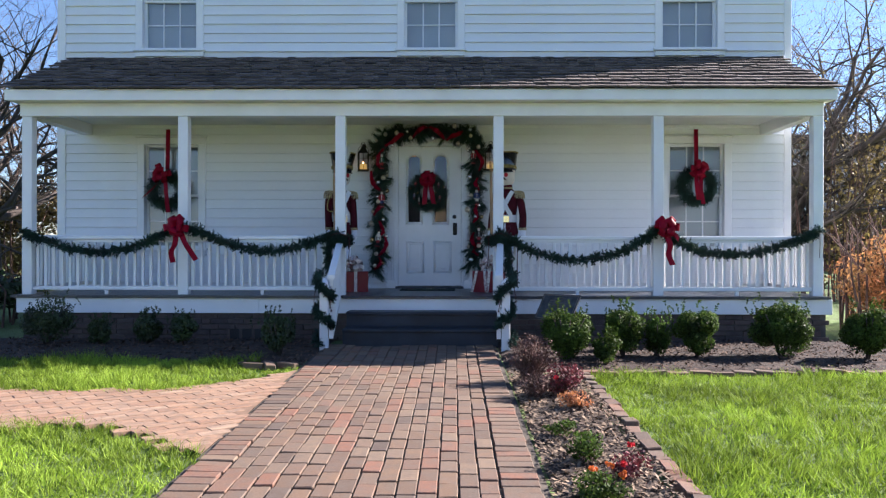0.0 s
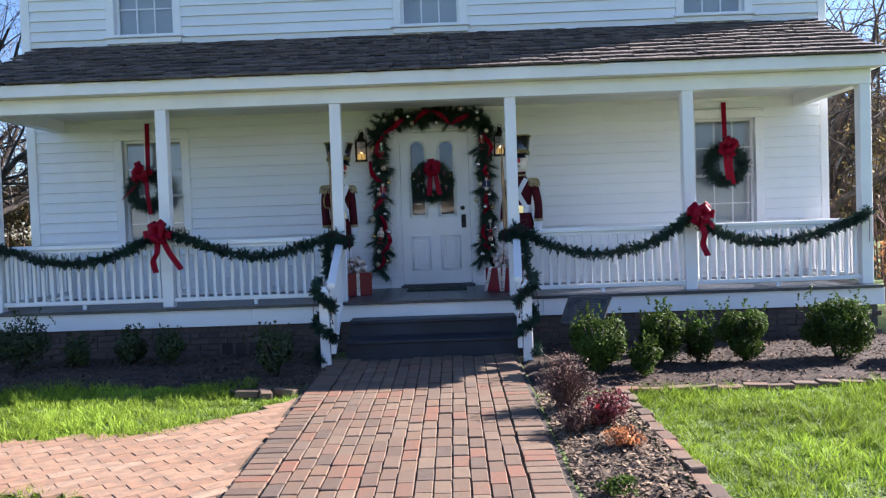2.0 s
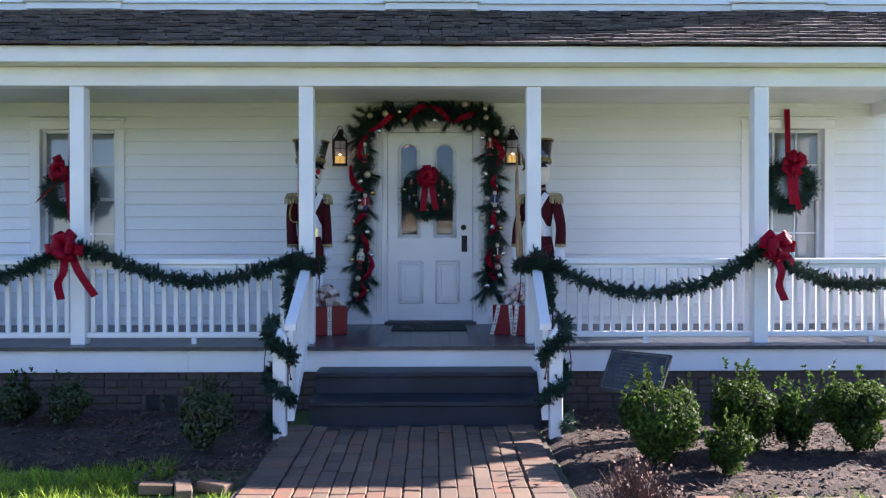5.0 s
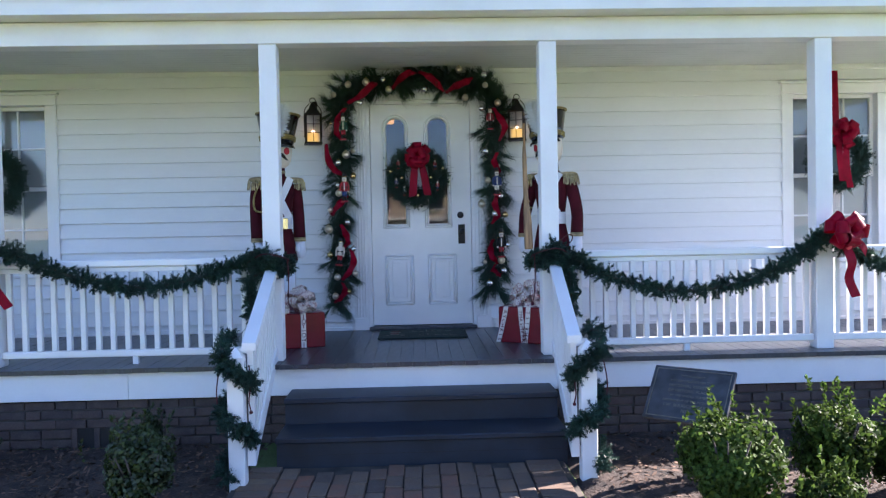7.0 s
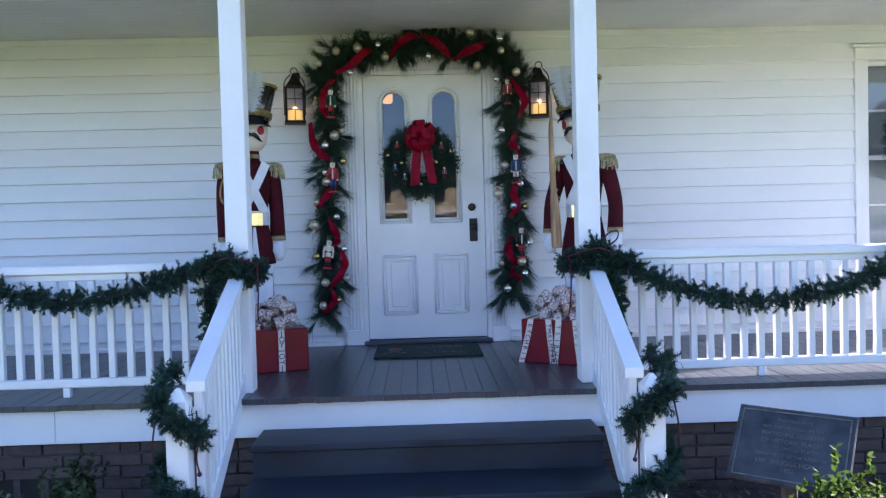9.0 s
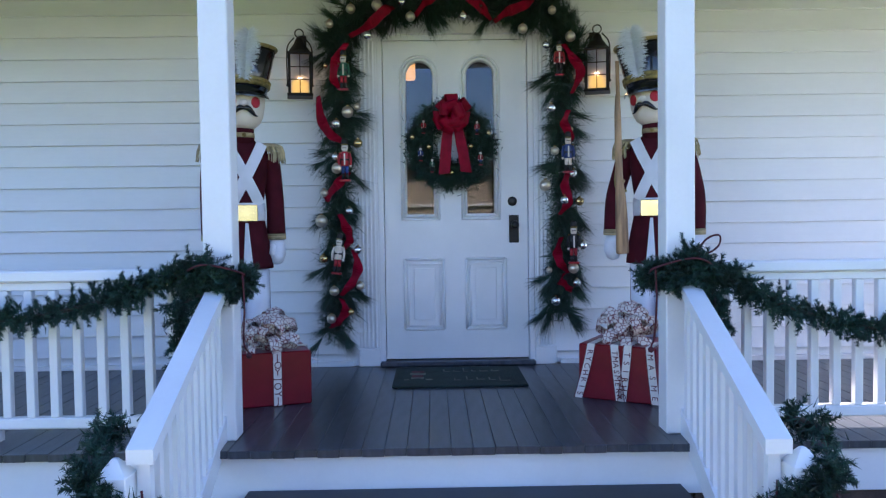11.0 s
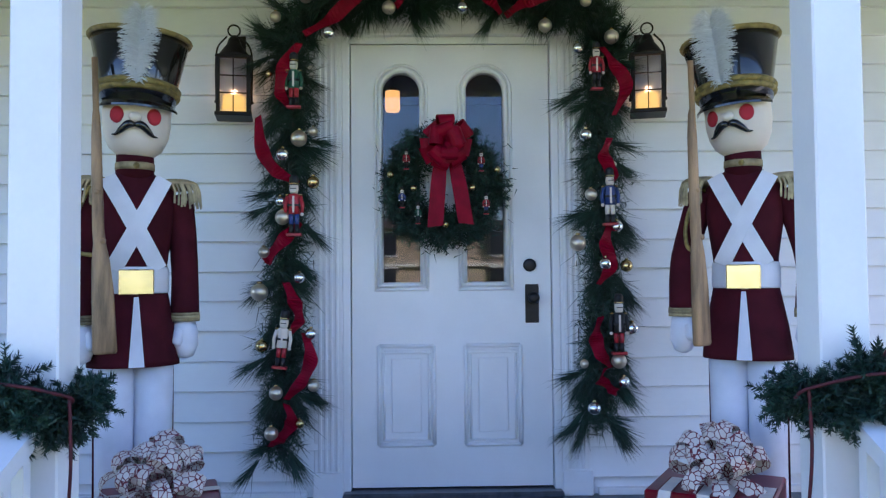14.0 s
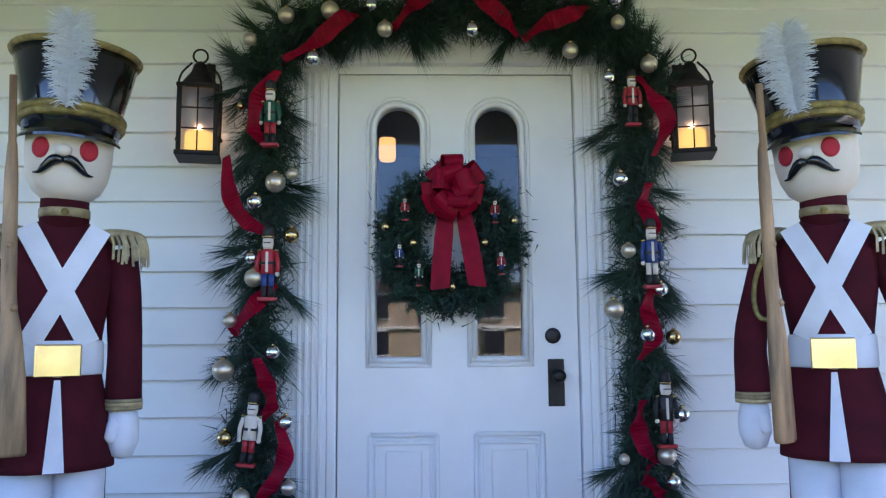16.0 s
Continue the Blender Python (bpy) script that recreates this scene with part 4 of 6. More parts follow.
for k, (x, y, m) in enumerate([(1.03, -7.78, PETAL_O), (1.12, -7.7, PETAL_O), (1.2, -7.66, PETAL_R), (1.3, -7.35, PETAL_R), (1.16, -7.86, PETAL_O), (1.24, -5.2, PETAL_R), (1.16, -5.32, PETAL_R)]):
    leaves_on("blossom", (x, y, ground_z(y) + .14), (.03, .03, .02), 26, (.010, .012), m, fl, seed=60 + k, lumps=3)


# ---- trees and distance ----
def tree(x, y, h, label, seed, lean=(0, 0), leaf=None, nleaf=0, spread=0.9, limbs=8, depth=5, base=0.12):
    t = thing("tree", label, "tree", (x, y, 0))
    r = random.Random(seed)
    s, ends = Shape(), []
    def grow(p, d, ln, rad, lev):
        pts, rr, q = [p], [rad], p
        k = 4
        for i in range(k):
            d = (d + Vector((r.gauss(0, .13), r.gauss(0, .13), r.gauss(.02, .10)))).normalized()
            q = q + d * ln / k
            pts.append(q)
            rr.append(rad * (1 - .45 * (i + 1) / k))
        s.tube(pts, rr, 7 if lev < 2 else 4 if lev < 4 else 3, cap=False)
        if lev >= depth:
            ends.extend(pts[2:])
            return
        for b in range(limbs if lev == 0 else r.choice((3, 3, 4))):
            i = r.randint(2, k) if lev else r.randint(1, k)
            a = Vector((r.gauss(0, 1), r.gauss(0, 1), r.gauss(.12, .55)))
            nd = (d * .75 + a.normalized() * spread).normalized()
            grow(pts[i], nd, ln * r.uniform(.55, .8), rr[i] * r.uniform(.5, .72), lev + 1)
    grow(Vector((x, y, -.1)), Vector((lean[0], lean[1], 1)).normalized(), h * .38, base * h / 6, 0)
    part("trunk", s, BARK, t, "bare dark branches")
    if leaf and ends:
        e = np.array([tuple(q) for q in ends])
        g = np.random.default_rng(seed)
        c = e[g.integers(0, len(e), nleaf)] + g.normal(0, .22, (nleaf, 3))
        a = unit(g.normal(0, 1, (nleaf, 3)))
        b = unit(np.cross(a, g.normal(0, 1, (nleaf, 3))))
        quads("crown", c, a * .018, b * .03, leaf, t)
    return t


tree(7.3, 6.6, 10.5, "spreading bare tree with a few yellow-green leaves", 4, (.30, -.05), TANLEAF, 3000, .95, 17)
tree(10.6, 8.0, 9.5, "bare dark tree beyond the porch end", 21, (-.08, -.05), TANLEAF, 2200, .95, 14)
tree(13.5, 12, 9, "bare winter tree with sparse leaves", 8, (-.1, 0), TANLEAF, 2600, .9, 8)
tree(-9.3, 5.0, 9.5, "bare winter tree behind the porch end", 12, (.12, 0), None, 0, .95, 17)
tree(-8.6, 9.5, 8.5, "bare winter tree behind the house", 23, (-.05, 0), None, 0, .95, 13)
tree(-12.5, 9, 10, "bare winter tree with fine branches", 15, (.12, 0), TANLEAF, 900, .95, 12)


def hedge(name, x, y, w, d, h, n, mat, label, seed, leaf=(.035, .06)):
    t = thing(name, label, "shrub", (x, y, 0))
    r = random.Random(seed)
    s = Shape()
    for i in range(60):
        a, b = r.uniform(-.5, .5), r.uniform(-.5, .5)
        s.tube([(x + a * w, y + b * d, -.05), (x + a * w * 1.05 + r.gauss(0, .1), y + b * d, h * .5), (x + a * w * 1.1 + r.gauss(0, .25), y + b * d * 1.1, h * r.uniform(.75, 1.12))], [.02, .014, .004], 4, cap=False)
    part("stem_clump", s, TWIG, t)
    leaves_on("foliage", (x, y, h * .48), (w * .55, d * .55, h * .55), n, leaf, mat, t, seed=seed, lumps=22, hollow=.15)


hedge("hedge", -11.0, 8.6, 7.0, 2.6, 3.1, 14000, HEDGE, "tall olive brown winter hedge beside the house", 2)
hedge("hedge", -15.5, 6.5, 6, 3, 3.0, 8000, HEDGE, "tall brown winter hedge beyond the lawn", 6, (.05, .08))
hedge("undergrowth", -7.2, 0.2, 2.6, 2.0, 1.0, 4200, SHADED_LEAF, "dark green undergrowth beside the porch end", 3)
hedge("rust_shrub", 6.55, -0.6, 1.7, 1.5, 1.55, 5200, RUST, "rust orange autumn shrub beside the porch end", 5, (.016, .045))
hedge("rust_shrub", 8.2, 0.8, 1.9, 1.6, 1.5, 4200, RUST, "rust orange autumn shrub beyond the porch end", 7, (.018, .05))
hedge("yellow_tree_foliage", 9.6, 6.5, 3.2, 2.6, 3.6, 3000, TANLEAF, "thin yellow-green foliage beside the house", 9, (.04, .05))


def far_building(name, x0, x1, y, z1, zb, low, up, label, face=-1, cols=6):
    b = thing(name, label, "building", ((x0 + x1) / 2, y, 0))
    part("wall", Shape().box(x0, x1, y, y + 9, -.2, zb), low, b)
    part("upper_wall", Shape().box(x0 + .1, x1 - .1, y + .1, y + 8.9, zb + .15, z1), up, b)
    part("ledge", Shape().box(x0 - .15, x1 + .15, y - .15, y + 9.15, zb + .002, zb + .148), TRIM, b)
    part("roof", Shape().box(x0 - .4, x1 + .4, y - .4, y + 9.4, z1 + .002, z1 + .45, .05), SHAKE_I, b)
    yy = y if face < 0 else y + 9
    for i in range(cols):
        cx = x0 + (i + .5) * (x1 - x0) / cols
        for z in (zb * .35, zb + (z1 - zb) * .3):
            w = part("window", Shape().box(cx - .55, cx + .55, yy - .06, yy + .14, z, z + 1.3), DARKGL, b)
            part("window_frame", Shape().box(cx - .65, cx + .65, yy - .1, yy + .1, z - .12, z - .002).box(cx - .65, cx + .65, yy - .1, yy + .1, z + 1.302, z + 1.42), TRIM, w)


far_building("brick_building", 16, 40, 30, 6.6, 3.1, FARBRICK, FARGREY, "brick building with grey upper storey behind the trees")
far_building("tan_building", -14, 16, -52, 4.4, 2.2, FARTAN, FARTAN, "tan building across the way", face=1, cols=9)


# ---- lanterns ----
def lantern(x, z0, turn):
    """A wall lantern with four glazed sides, a pierced cap, a carrying ring and a candle."""
    y = -.15
    t = thing("wall_lantern", "lit dark iron wall lantern with small panes", "lantern", (x, y, z0), "door lanterns")
    w, h, k = .064, .235, .008
    m = Matrix.Translation((x, y, z0)) @ Matrix.Rotation(radians(turn), 4, 'Z')
    f = Shape()
    for sx in (-1, 1):
        for sy in (-1, 1):
            f.box(sx * w - k, sx * w + k, sy * w - k, sy * w + k, 0, h, .001, 0, m)
    f.box(-w - .014, w + .014, -w - .014, w + .014, -.018, -.0005, .003, 0, m).box(-w - .012, w + .012, -w - .012, w + .012, h + .0005, h + .014, .003, 0, m)
    for a in range(4):
        q = m @ Matrix.Rotation(a * math.pi / 2, 4, 'Z')
        f.box(-.0025, .0025, -w - .004, -w + .002, 0, h, 0, 0, q)
        for zz in (.082, .158):
            f.box(-w, w, -w - .004, -w + .002, zz - .0025, zz + .0025, 0, 0, q)
    fr = part("frame", f, IRON, t)
    cap = Shape().loft([(h + .014, 0, 0, .074, .074), (h + .03, 0, 0, .066, .066), (h + .075, 0, 0, .032, .032), (h + .10, 0, 0, .024, .024), (h + .115, 0, 0, .012, .012)], 16, 0, m)
    cap.loft([(h + .03, 0, 0, .045, .045), (h + .05, 0, 0, .05, .05)], 12, 0, m)
    part("cap", cap, IRON, t)
    ring = [(.026 * math.cos(i * math.pi / 8), 0, h + .138 + .026 * math.sin(i * math.pi / 8)) for i in range(17)]
    part("ring", Shape().tube(ring, .0038, 6, 0, True, m), IRON, t)
    for sx in (-1, 1):
        bail = [(sx * (w + .012), 0, .06), (sx * (w + .014), 0, h * .9), (sx * (w + .006), 0, h + .06), (sx * .03, 0, h + .112)]
        part("bail", Shape().tube(smooth_line(bail, 6), .0042, 6, 0, True, m).ball((sx * (w + .012), 0, .055), .009, 8, 0, (1, 1, 1), m), IRON, t)
    part("wall_bracket", Shape().tube([(x, y + .02, z0 + h + .115), (x, -.03, z0 + h + .115)], .006, 6).box(x - .025, x + .025, -.032, -.026, z0 + .1, z0 + h + .15, .002), IRON, t)
    for a in range(4):
        q = m @ Matrix.Rotation(a * math.pi / 2, 4, 'Z')
        g = part("pane", Shape().box(-w + k, w - k, -w + .0025, -w + .005, .001, h - .001, 0, 0, q), LGLASS, fr)
        g.visible_shadow = False
    part("candle", Shape().loft([(0.001, 0, 0, .050, .050), (.078, 0, 0, .050, .050), (.083, 0, 0, .040, .040)], 14, 0, m), CANDLE, t, "glowing candle")
    lamp = new("lantern_light", bpy.data.lights.new("lantern_light", "POINT"))
    lamp.data.energy, lamp.data.color, lamp.data.shadow_soft_size = 0.025, (1, .58, .25), .006
    lamp.location = m @ Vector((0, 0, .096))


lantern(-.958, 2.262, 10)
lantern(.88, 2.27, -14)

pendant = thing("pendant_lamp", "glowing glass pendant lamp in the hallway", "lamp", (-.335, 1.8, 2.7))
part("shade", Shape().loft([(2.68, -.335, 1.8, .045, .045), (2.70, -.335, 1.8, .052, .052), (2.82, -.335, 1.8, .05, .05)], 16), LAMPGLOW, pendant)
part("cap", Shape().loft([(2.821, -.335, 1.8, .055, .055), (2.85, -.335, 1.8, .02, .02)], 14).tube([(-.335, 1.8, 2.85), (-.335, 1.8, 3.05)], .005, 5), IRON, pendant)


# ---- bows and ribbons ----
def bow(name, c, size, material, parent, loops=9, seed=1, width=.055, m=None, facing=(0, -1, 0), label=""):
    """A florist's bow: looped ribbon petals round a knot."""
    r = random.Random(seed)
    fwd = Vector(facing).normalized()
    u = Vector((0, 0, 1)) if abs(fwd.z) < .8 else Vector((1, 0, 0))
    u = (u - fwd * u.dot(fwd)).normalized()
    v = fwd.cross(u)
    c = Vector(c)
    knot = part(name, Shape().ball(tuple(c + fwd * .02), width * .42, 8), material, parent, label)
    for i in range(loops):
        a = 2 * math.pi * i / loops + r.uniform(-.25, .25)
        ring = .55 if i % 2 else 1.0
        d = (u * math.sin(a) + v * math.cos(a)) * ring + fwd * ((1.15 - ring) * 1.1 + r.uniform(-.1, .4))
        d.normalize()
        side = d.cross(fwd).normalized() if abs(d.dot(fwd)) < .95 else u
        side = Matrix.Rotation(r.uniform(-.5, .5), 3, d) @ side
        lift = side.cross(d)
        L, H = size * r.uniform(.85, 1.1), size * r.uniform(.28, .42)
        pts, wid = [], []
        for k in range(21):
            t = 2 * math.pi * k / 20
            pts.append(c + fwd * .012 + d * (L * (1 - math.cos(t)) / 2) + lift * (H * math.sin(t) * (.35 + .65 * (1 - math.cos(t)) / 2)))
            wid.append(width * (.5 + .5 * (1 - math.cos(t)) / 2))
        part("loop", Shape().band(pts, side, wid), material, knot)
    return knot


def tail(s, pts, side, width, notch=True):
    line = smooth_line(pts, 8)
    s.band(line, side, width)
    return s


# ---- door garland ----
G_LINE = [(-.775, -.12, .79), (-.74, -.13, 1.1), (-.735, -.13, 1.5), (-.71, -.13, 1.95), (-.70, -.13, 2.35), (-.715, -.13, 2.62), (-.56, -.13, 2.775), (-.3, -.13, 2.79),
          (.02, -.13, 2.815), (.32, -.13, 2.785), (.57, -.13, 2.775), (.69, -.13, 2.62), (.665, -.13, 2.35), (.67, -.13, 1.95), (.67, -.13, 1.5), (.655, -.13, 1.2), (.63, -.12, .90)]
BALLS_TOP = [(-.63, 2.76, .030), (-.47, 2.78, .034), (-.32, 2.80, .024), (-.27, 2.71, .030), (-.53, 2.60, .027), (-.76, 2.67, .024), (.05, 2.71, .026),
             (.41, 2.63, .030), (.36, 2.88, .032), (.58, 2.83, .028), (.59, 2.74, .026), (.70, 2.58, .032), (.55, 2.53, .024)]
BALLS_LEFT = [(-.79, 2.42, .014), (-.66, 2.14, .036), (-.60, 2.17, .021), (-.73, 2.07, .029), (-.74, 1.87, .022), (-.60, 1.95, .028), (-.73, 1.80, .033),
              (-.81, 1.65, .025), (-.83, 1.48, .038), (-.66, 1.54, .024), (-.82, 1.25, .027), (-.61, 1.30, .026), (-.60, 1.08, .026), (-.76, 1.05, .030), (-.78, .88, .030), (-.66, .92, .020)]
BALLS_RIGHT = [(.58, 2.15, .028), (.60, 1.89, .027), (.54, 1.68, .036), (.66, 1.59, .028), (.75, 1.58, .027), (.71, 1.75, .026), (.56, 1.16, .019),
               (.77, 1.31, .028), (.73, 1.08, .026), (.71, 1.17, .033), (.60, .97, .029), (.70, 2.02, .014)]


def door_garland():
    g = thing("door_garland", "long-needled pine garland with baubles and red ribbon round the door", "garland", (0, -.1, .8))
    line = smooth_line(G_LINE, 26)
    part("wire_stem", Shape().tube(line[::6], .012, 5), BARK, g)
    needles("pine_foliage", line, 42000, (.04, .10), 1.0, .0022, PINE, g, along=.9, droop=.35, core=.038, flat=(1, .55, 1))
    # sprays of long needles that splay out from the rope
    r = np.random.default_rng(3)
    cs, xs, ys = [], [], []
    p = np.array([tuple(q) for q in line])
    n = len(p)
    for k in range(230):
        # the sprays leave the rope in clumps, with thin places between them
        step = 17
        i = min(n - 1, int(round((k + r.uniform(0, 1)) / 230 * (n - 1) / step) * step + r.normal(0, 2.2) + 6))
        side = r.choice([-1, 1])
        out = np.array([side * r.uniform(.35, .95), r.uniform(-.4, .05), r.uniform(-1.25, -.15)])
        if p[i][2] > 2.66:
            gap = abs(p[i][0] - .02) < .13
            out = np.array([r.uniform(-.8, .8), r.uniform(-.4, 0), (.8 if gap else r.choice([-1, -1, .6])) * r.uniform(.5, 1)])
        elif p[i][2] > 2.5:
            out = np.array([np.sign(p[i][0]) * r.uniform(-.3, 1), r.uniform(-.4, 0), r.uniform(-.7, .8)])
        out = out / np.linalg.norm(out)
        b = p[i] + r.normal(0, .03, 3) * [1, .4, 1] + out * .02
        m = 105
        d = unit(out + r.normal(0, .19, (m, 3)) * [1, .6, 1])
        st = b + d * 0 + out * r.uniform(0, .07, (m, 1))
        ln = r.uniform(.08, .155, (m, 1))
        cs.append(st), ys.append(d * ln + np.array([0, 0, -.02]) * r.uniform(0, 1, (m, 1))), xs.append(unit(np.cross(d, r.normal(0, 1, (m, 3)))) * .0020)
    quads("needle_spray", np.concatenate(cs), np.concatenate(xs), np.concatenate(ys), PINE, g, tri=True)
    tips("fir_foliage", line, 420, (.05, .10), FIR, g, 26, .0022, .11, (1, .6, 1))
    # ribbon that weaves in and out
    for pts in ([(-.66, 2.56), (-.72, 2.46), (-.74, 2.34), (-.70, 2.27)], [(-.84, 2.24), (-.82, 2.10), (-.76, 2.0), (-.67, 1.95)],
                [(-.66, 1.78), (-.71, 1.72), (-.79, 1.63), (-.80, 1.60)], [(-.72, 1.52), (-.68, 1.44), (-.66, 1.36), (-.70, 1.30)],
                [(-.64, 1.30), (-.61, 1.20), (-.65, 1.10), (-.72, 1.02)], [(-.72, 1.0), (-.69, .93), (-.74, .86), (-.79, .82)],
                [(.66, 2.54), (.71, 2.46), (.76, 2.36), (.71, 2.24)], [(.69, 2.14), (.66, 2.06), (.69, 1.98), (.68, 1.92)],
                [(.69, 1.78), (.66, 1.68), (.68, 1.58), (.63, 1.50)], [(.64, 1.36), (.61, 1.28), (.63, 1.20), (.68, 1.14)], [(.66, 1.14), (.63, 1.09), (.68, 1.05), (.70, 1.02)],
                [(-.64, 2.60), (-.52, 2.66), (-.42, 2.75), (-.37, 2.77)], [(-.24, 2.72), (-.17, 2.80), (-.08, 2.86), (-.02, 2.86)],
                [(.0, 2.87), (.08, 2.83), (.16, 2.76), (.22, 2.69)], [(.24, 2.68), (.32, 2.73), (.42, 2.77), (.48, 2.81)]):
        ln = smooth_line([(x, -.215 - .03 * math.sin(math.pi * i / 3), z) for i, (x, z) in enumerate(pts)], 8)
        dx, dz = pts[-1][0] - pts[0][0], pts[-1][1] - pts[0][1]
        side = [Vector((-dz, .25 * math.sin(i * .35), dx)) for i in range(len(ln))]
        part("ribbon", Shape().band(ln, side, [.030 + .036 * math.sin(math.pi * i / (len(ln) - 1)) for i in range(len(ln))]), RIBBON, g, "red velvet ribbon")
    mats = [CHAMP, SILVER, SILVER, GOLDB, SILVER]
    for k, (x, z, q) in enumerate(BALLS_TOP + BALLS_LEFT + BALLS_RIGHT):
        m = CHAMP if q > .029 else mats[k % 5]
        b = part("bauble", Shape().ball((x, -.235, z), q, 18), m, g, "shiny round bauble")
        part("cap", Shape().loft([(z + q * .96, x, -.235, q * .28, q * .28), (z + q * 1.2, x, -.235, q * .26, q * .26)], 8), GOLDB, b)


door_garland()


def nutcracker(x, z, h, coat, legs, y=-.245, tilt=0):
    """A little nutcracker ornament, one plain shape."""
    s, k = Shape(), h / .24
    m = Matrix.Translation((x, y, z)) @ Matrix.Rotation(radians(tilt), 4, 'Y') @ Matrix.Scale(k, 4)
    s.box(-.030, .030, -.016, .016, -.122, -.110, .002, 1, m)
    for sx in (-1, 1):
        s.loft([(-.110, sx * .011, 0, .010, .012), (-.075, sx * .011, 0, .009, .009)], 8, 3, m).loft([(-.075, sx * .011, 0, .009, .009), (-.035, sx * .011, 0, .011, .010)], 8, 2, m)
        s.tube([(sx * .026, 0, .035), (sx * .034, -.004, 0), (sx * .032, -.006, -.03)], [.008, .008, .007], 6, 0, True, m).ball((sx * .032, -.006, -.036), .008, 6, 4, (1, 1, 1), m)
    s.loft([(-.035, 0, 0, .024, .017), (0, 0, 0, .020, .015), (.038, 0, 0, .025, .016), (.046, 0, 0, .012, .012)], 10, 0, m)
    s.box(-.004, .004, -.0185, -.012, -.03, .036, 0, 4, m).box(-.024, .024, -.017, .017, -.004, .004, .001, 3, m)
    s.loft([(.046, 0, 0, .014, .014), (.06, 0, 0, .018, .018), (.08, 0, 0, .017, .017)], 10, 4, m)
    s.box(-.012, .012, -.021, -.014, .05, .06, .001, 4, m).box(-.011, .011, -.02, -.015, .064, .067, 0, 3, m)
    s.loft([(.08, 0, 0, .019, .019), (.112, 0, 0, .018, .018), (.12, 0, 0, .01, .01)], 10, 3, m).loft([(.082, 0, 0, .02, .02), (.088, 0, 0, .02, .02)], 10, 5, m)
    for sx in (-1, 1):
        s.ball((sx * .027, 0, .042), .009, 6, 5, (1, 1, .5), m)
    tagged(part("nutcracker_ornament", s, [coat, REDP, legs, BLACK, FACE, GOLDB]), "small painted wooden nutcracker ornament in the greenery", "ornament", "nutcracker ornaments")


nutcracker(-.68, 2.39, .24, GREENP, REDP)
nutcracker(-.68, 1.85, .26, REDP, BLUE)
nutcracker(-.73, 1.28, .25, FACE, REDP, tilt=6)
nutcracker(.63, 2.45, .21, REDP, BLACK)
nutcracker(.68, 1.88, .25, BLUE, FACE)
nutcracker(.71, 1.33, .26, BLACK, REDP)


# ---- wreaths ----
def wreath(name, c, rad, thick, label, fine=True, seed=0):
    w = thing(name, label, "wreath", c)
    n = 90
    ring = [(c[0] + rad * math.cos(2 * math.pi * i / n), c[1], c[2] + rad * math.sin(2 * math.pi * i / n)) for i in range(n + 1)]
    part("wire_ring", Shape().tube(ring[::5] + [ring[0]], .012, 5), BARK, w)
    tips("fir_foliage", ring, 760, (thick * .55, thick * 1.0), FIR, w, 36, .0026, thick * .75, (1, .6, 1), droop=.05)
    needles("inner_foliage", ring, 7000, (.02, .05), 1, .0028, FIR, w, .6, .05, thick * .4, (1, .6, 1))
    return w


dw = wreath("door_wreath", (-.035, -.095, 1.945), .195, .10, "green fir wreath with a red bow and baubles on the door")
bow("bow", (-.03, -.18, 2.12), .122, RIBBON, dw, 15, 4, .075, label="large red ribbon bow")
s = Shape()
tail(s, [(-.045, -.175, 2.10), (-.06, -.19, 1.95), (-.075, -.185, 1.76)], (1, -.2, .1), [.05 + .02 * min(1, i / 8) for i in range(17)])
tail(s, [(.0, -.175, 2.10), (.03, -.19, 1.95), (.06, -.185, 1.77)], (1, .2, -.1), [.05 + .02 * min(1, i / 8) for i in range(17)])
part("ribbon_tail", s, RIBBON, dw)
for x, z in ((-.27, 1.99), (-.17, 1.93), (.2, 2.01), (.09, 1.93), (-.03, 1.77)):
    part("bauble", Shape().ball((x, -.165, z), .016, 12), GOLDB, dw, "small gold bauble")
for k, (x, z) in enumerate(((-.2, 2.06), (.13, 2.05), (-.15, 1.82), (.15, 1.86), (-.22, 1.89))):
    nutcracker(x, z, .095, (REDP, REDP, GREENP, REDP, BLUE)[k], (BLACK, BLUE)[k % 2], y=-.165)
for x, z, side in ((3.85, 2.03, 0), (-3.82, 1.96, 1)):
    w = wreath("window_wreath", (x, -.12, z), .215, .095, "green fir wreath hung by a red ribbon before the window")
    part("hanging_ribbon", Shape().band([(x, -.062, 2.86), (x, -.09, z + .28)], (1, 0, 0), .062), RIBBON, w, "flat red hanging ribbon")
    bow("bow", (x + .0 - .04 * side, -.19, z + .235), .15, RIBBON, w, 9, 6 + side, .08, label="red ribbon bow")
    s = Shape()
    if side:
        tail(s, [(x - .05, -.19, z + .2), (x - .13, -.22, z + .06), (x - .30, -.24, z - .10)], (.5, 0, .8), .06)
        tail(s, [(x + .0, -.19, z + .2), (x + .03, -.21, z - .1), (x + .05, -.2, z - .32)], (1, 0, 0), .06)
    else:
        tail(s, [(x - .03, -.19, z + .2), (x - .03, -.21, z + .0), (x + .0, -.2, z - .2)], (1, 0, 0), .06)
        tail(s, [(x + .04, -.19, z + .2), (x + .03, -.21, z - .05), (x + .07, -.2, z - .26)], (1, 0, 0), .06)
    part("ribbon_tail", s, RIBBON, w)


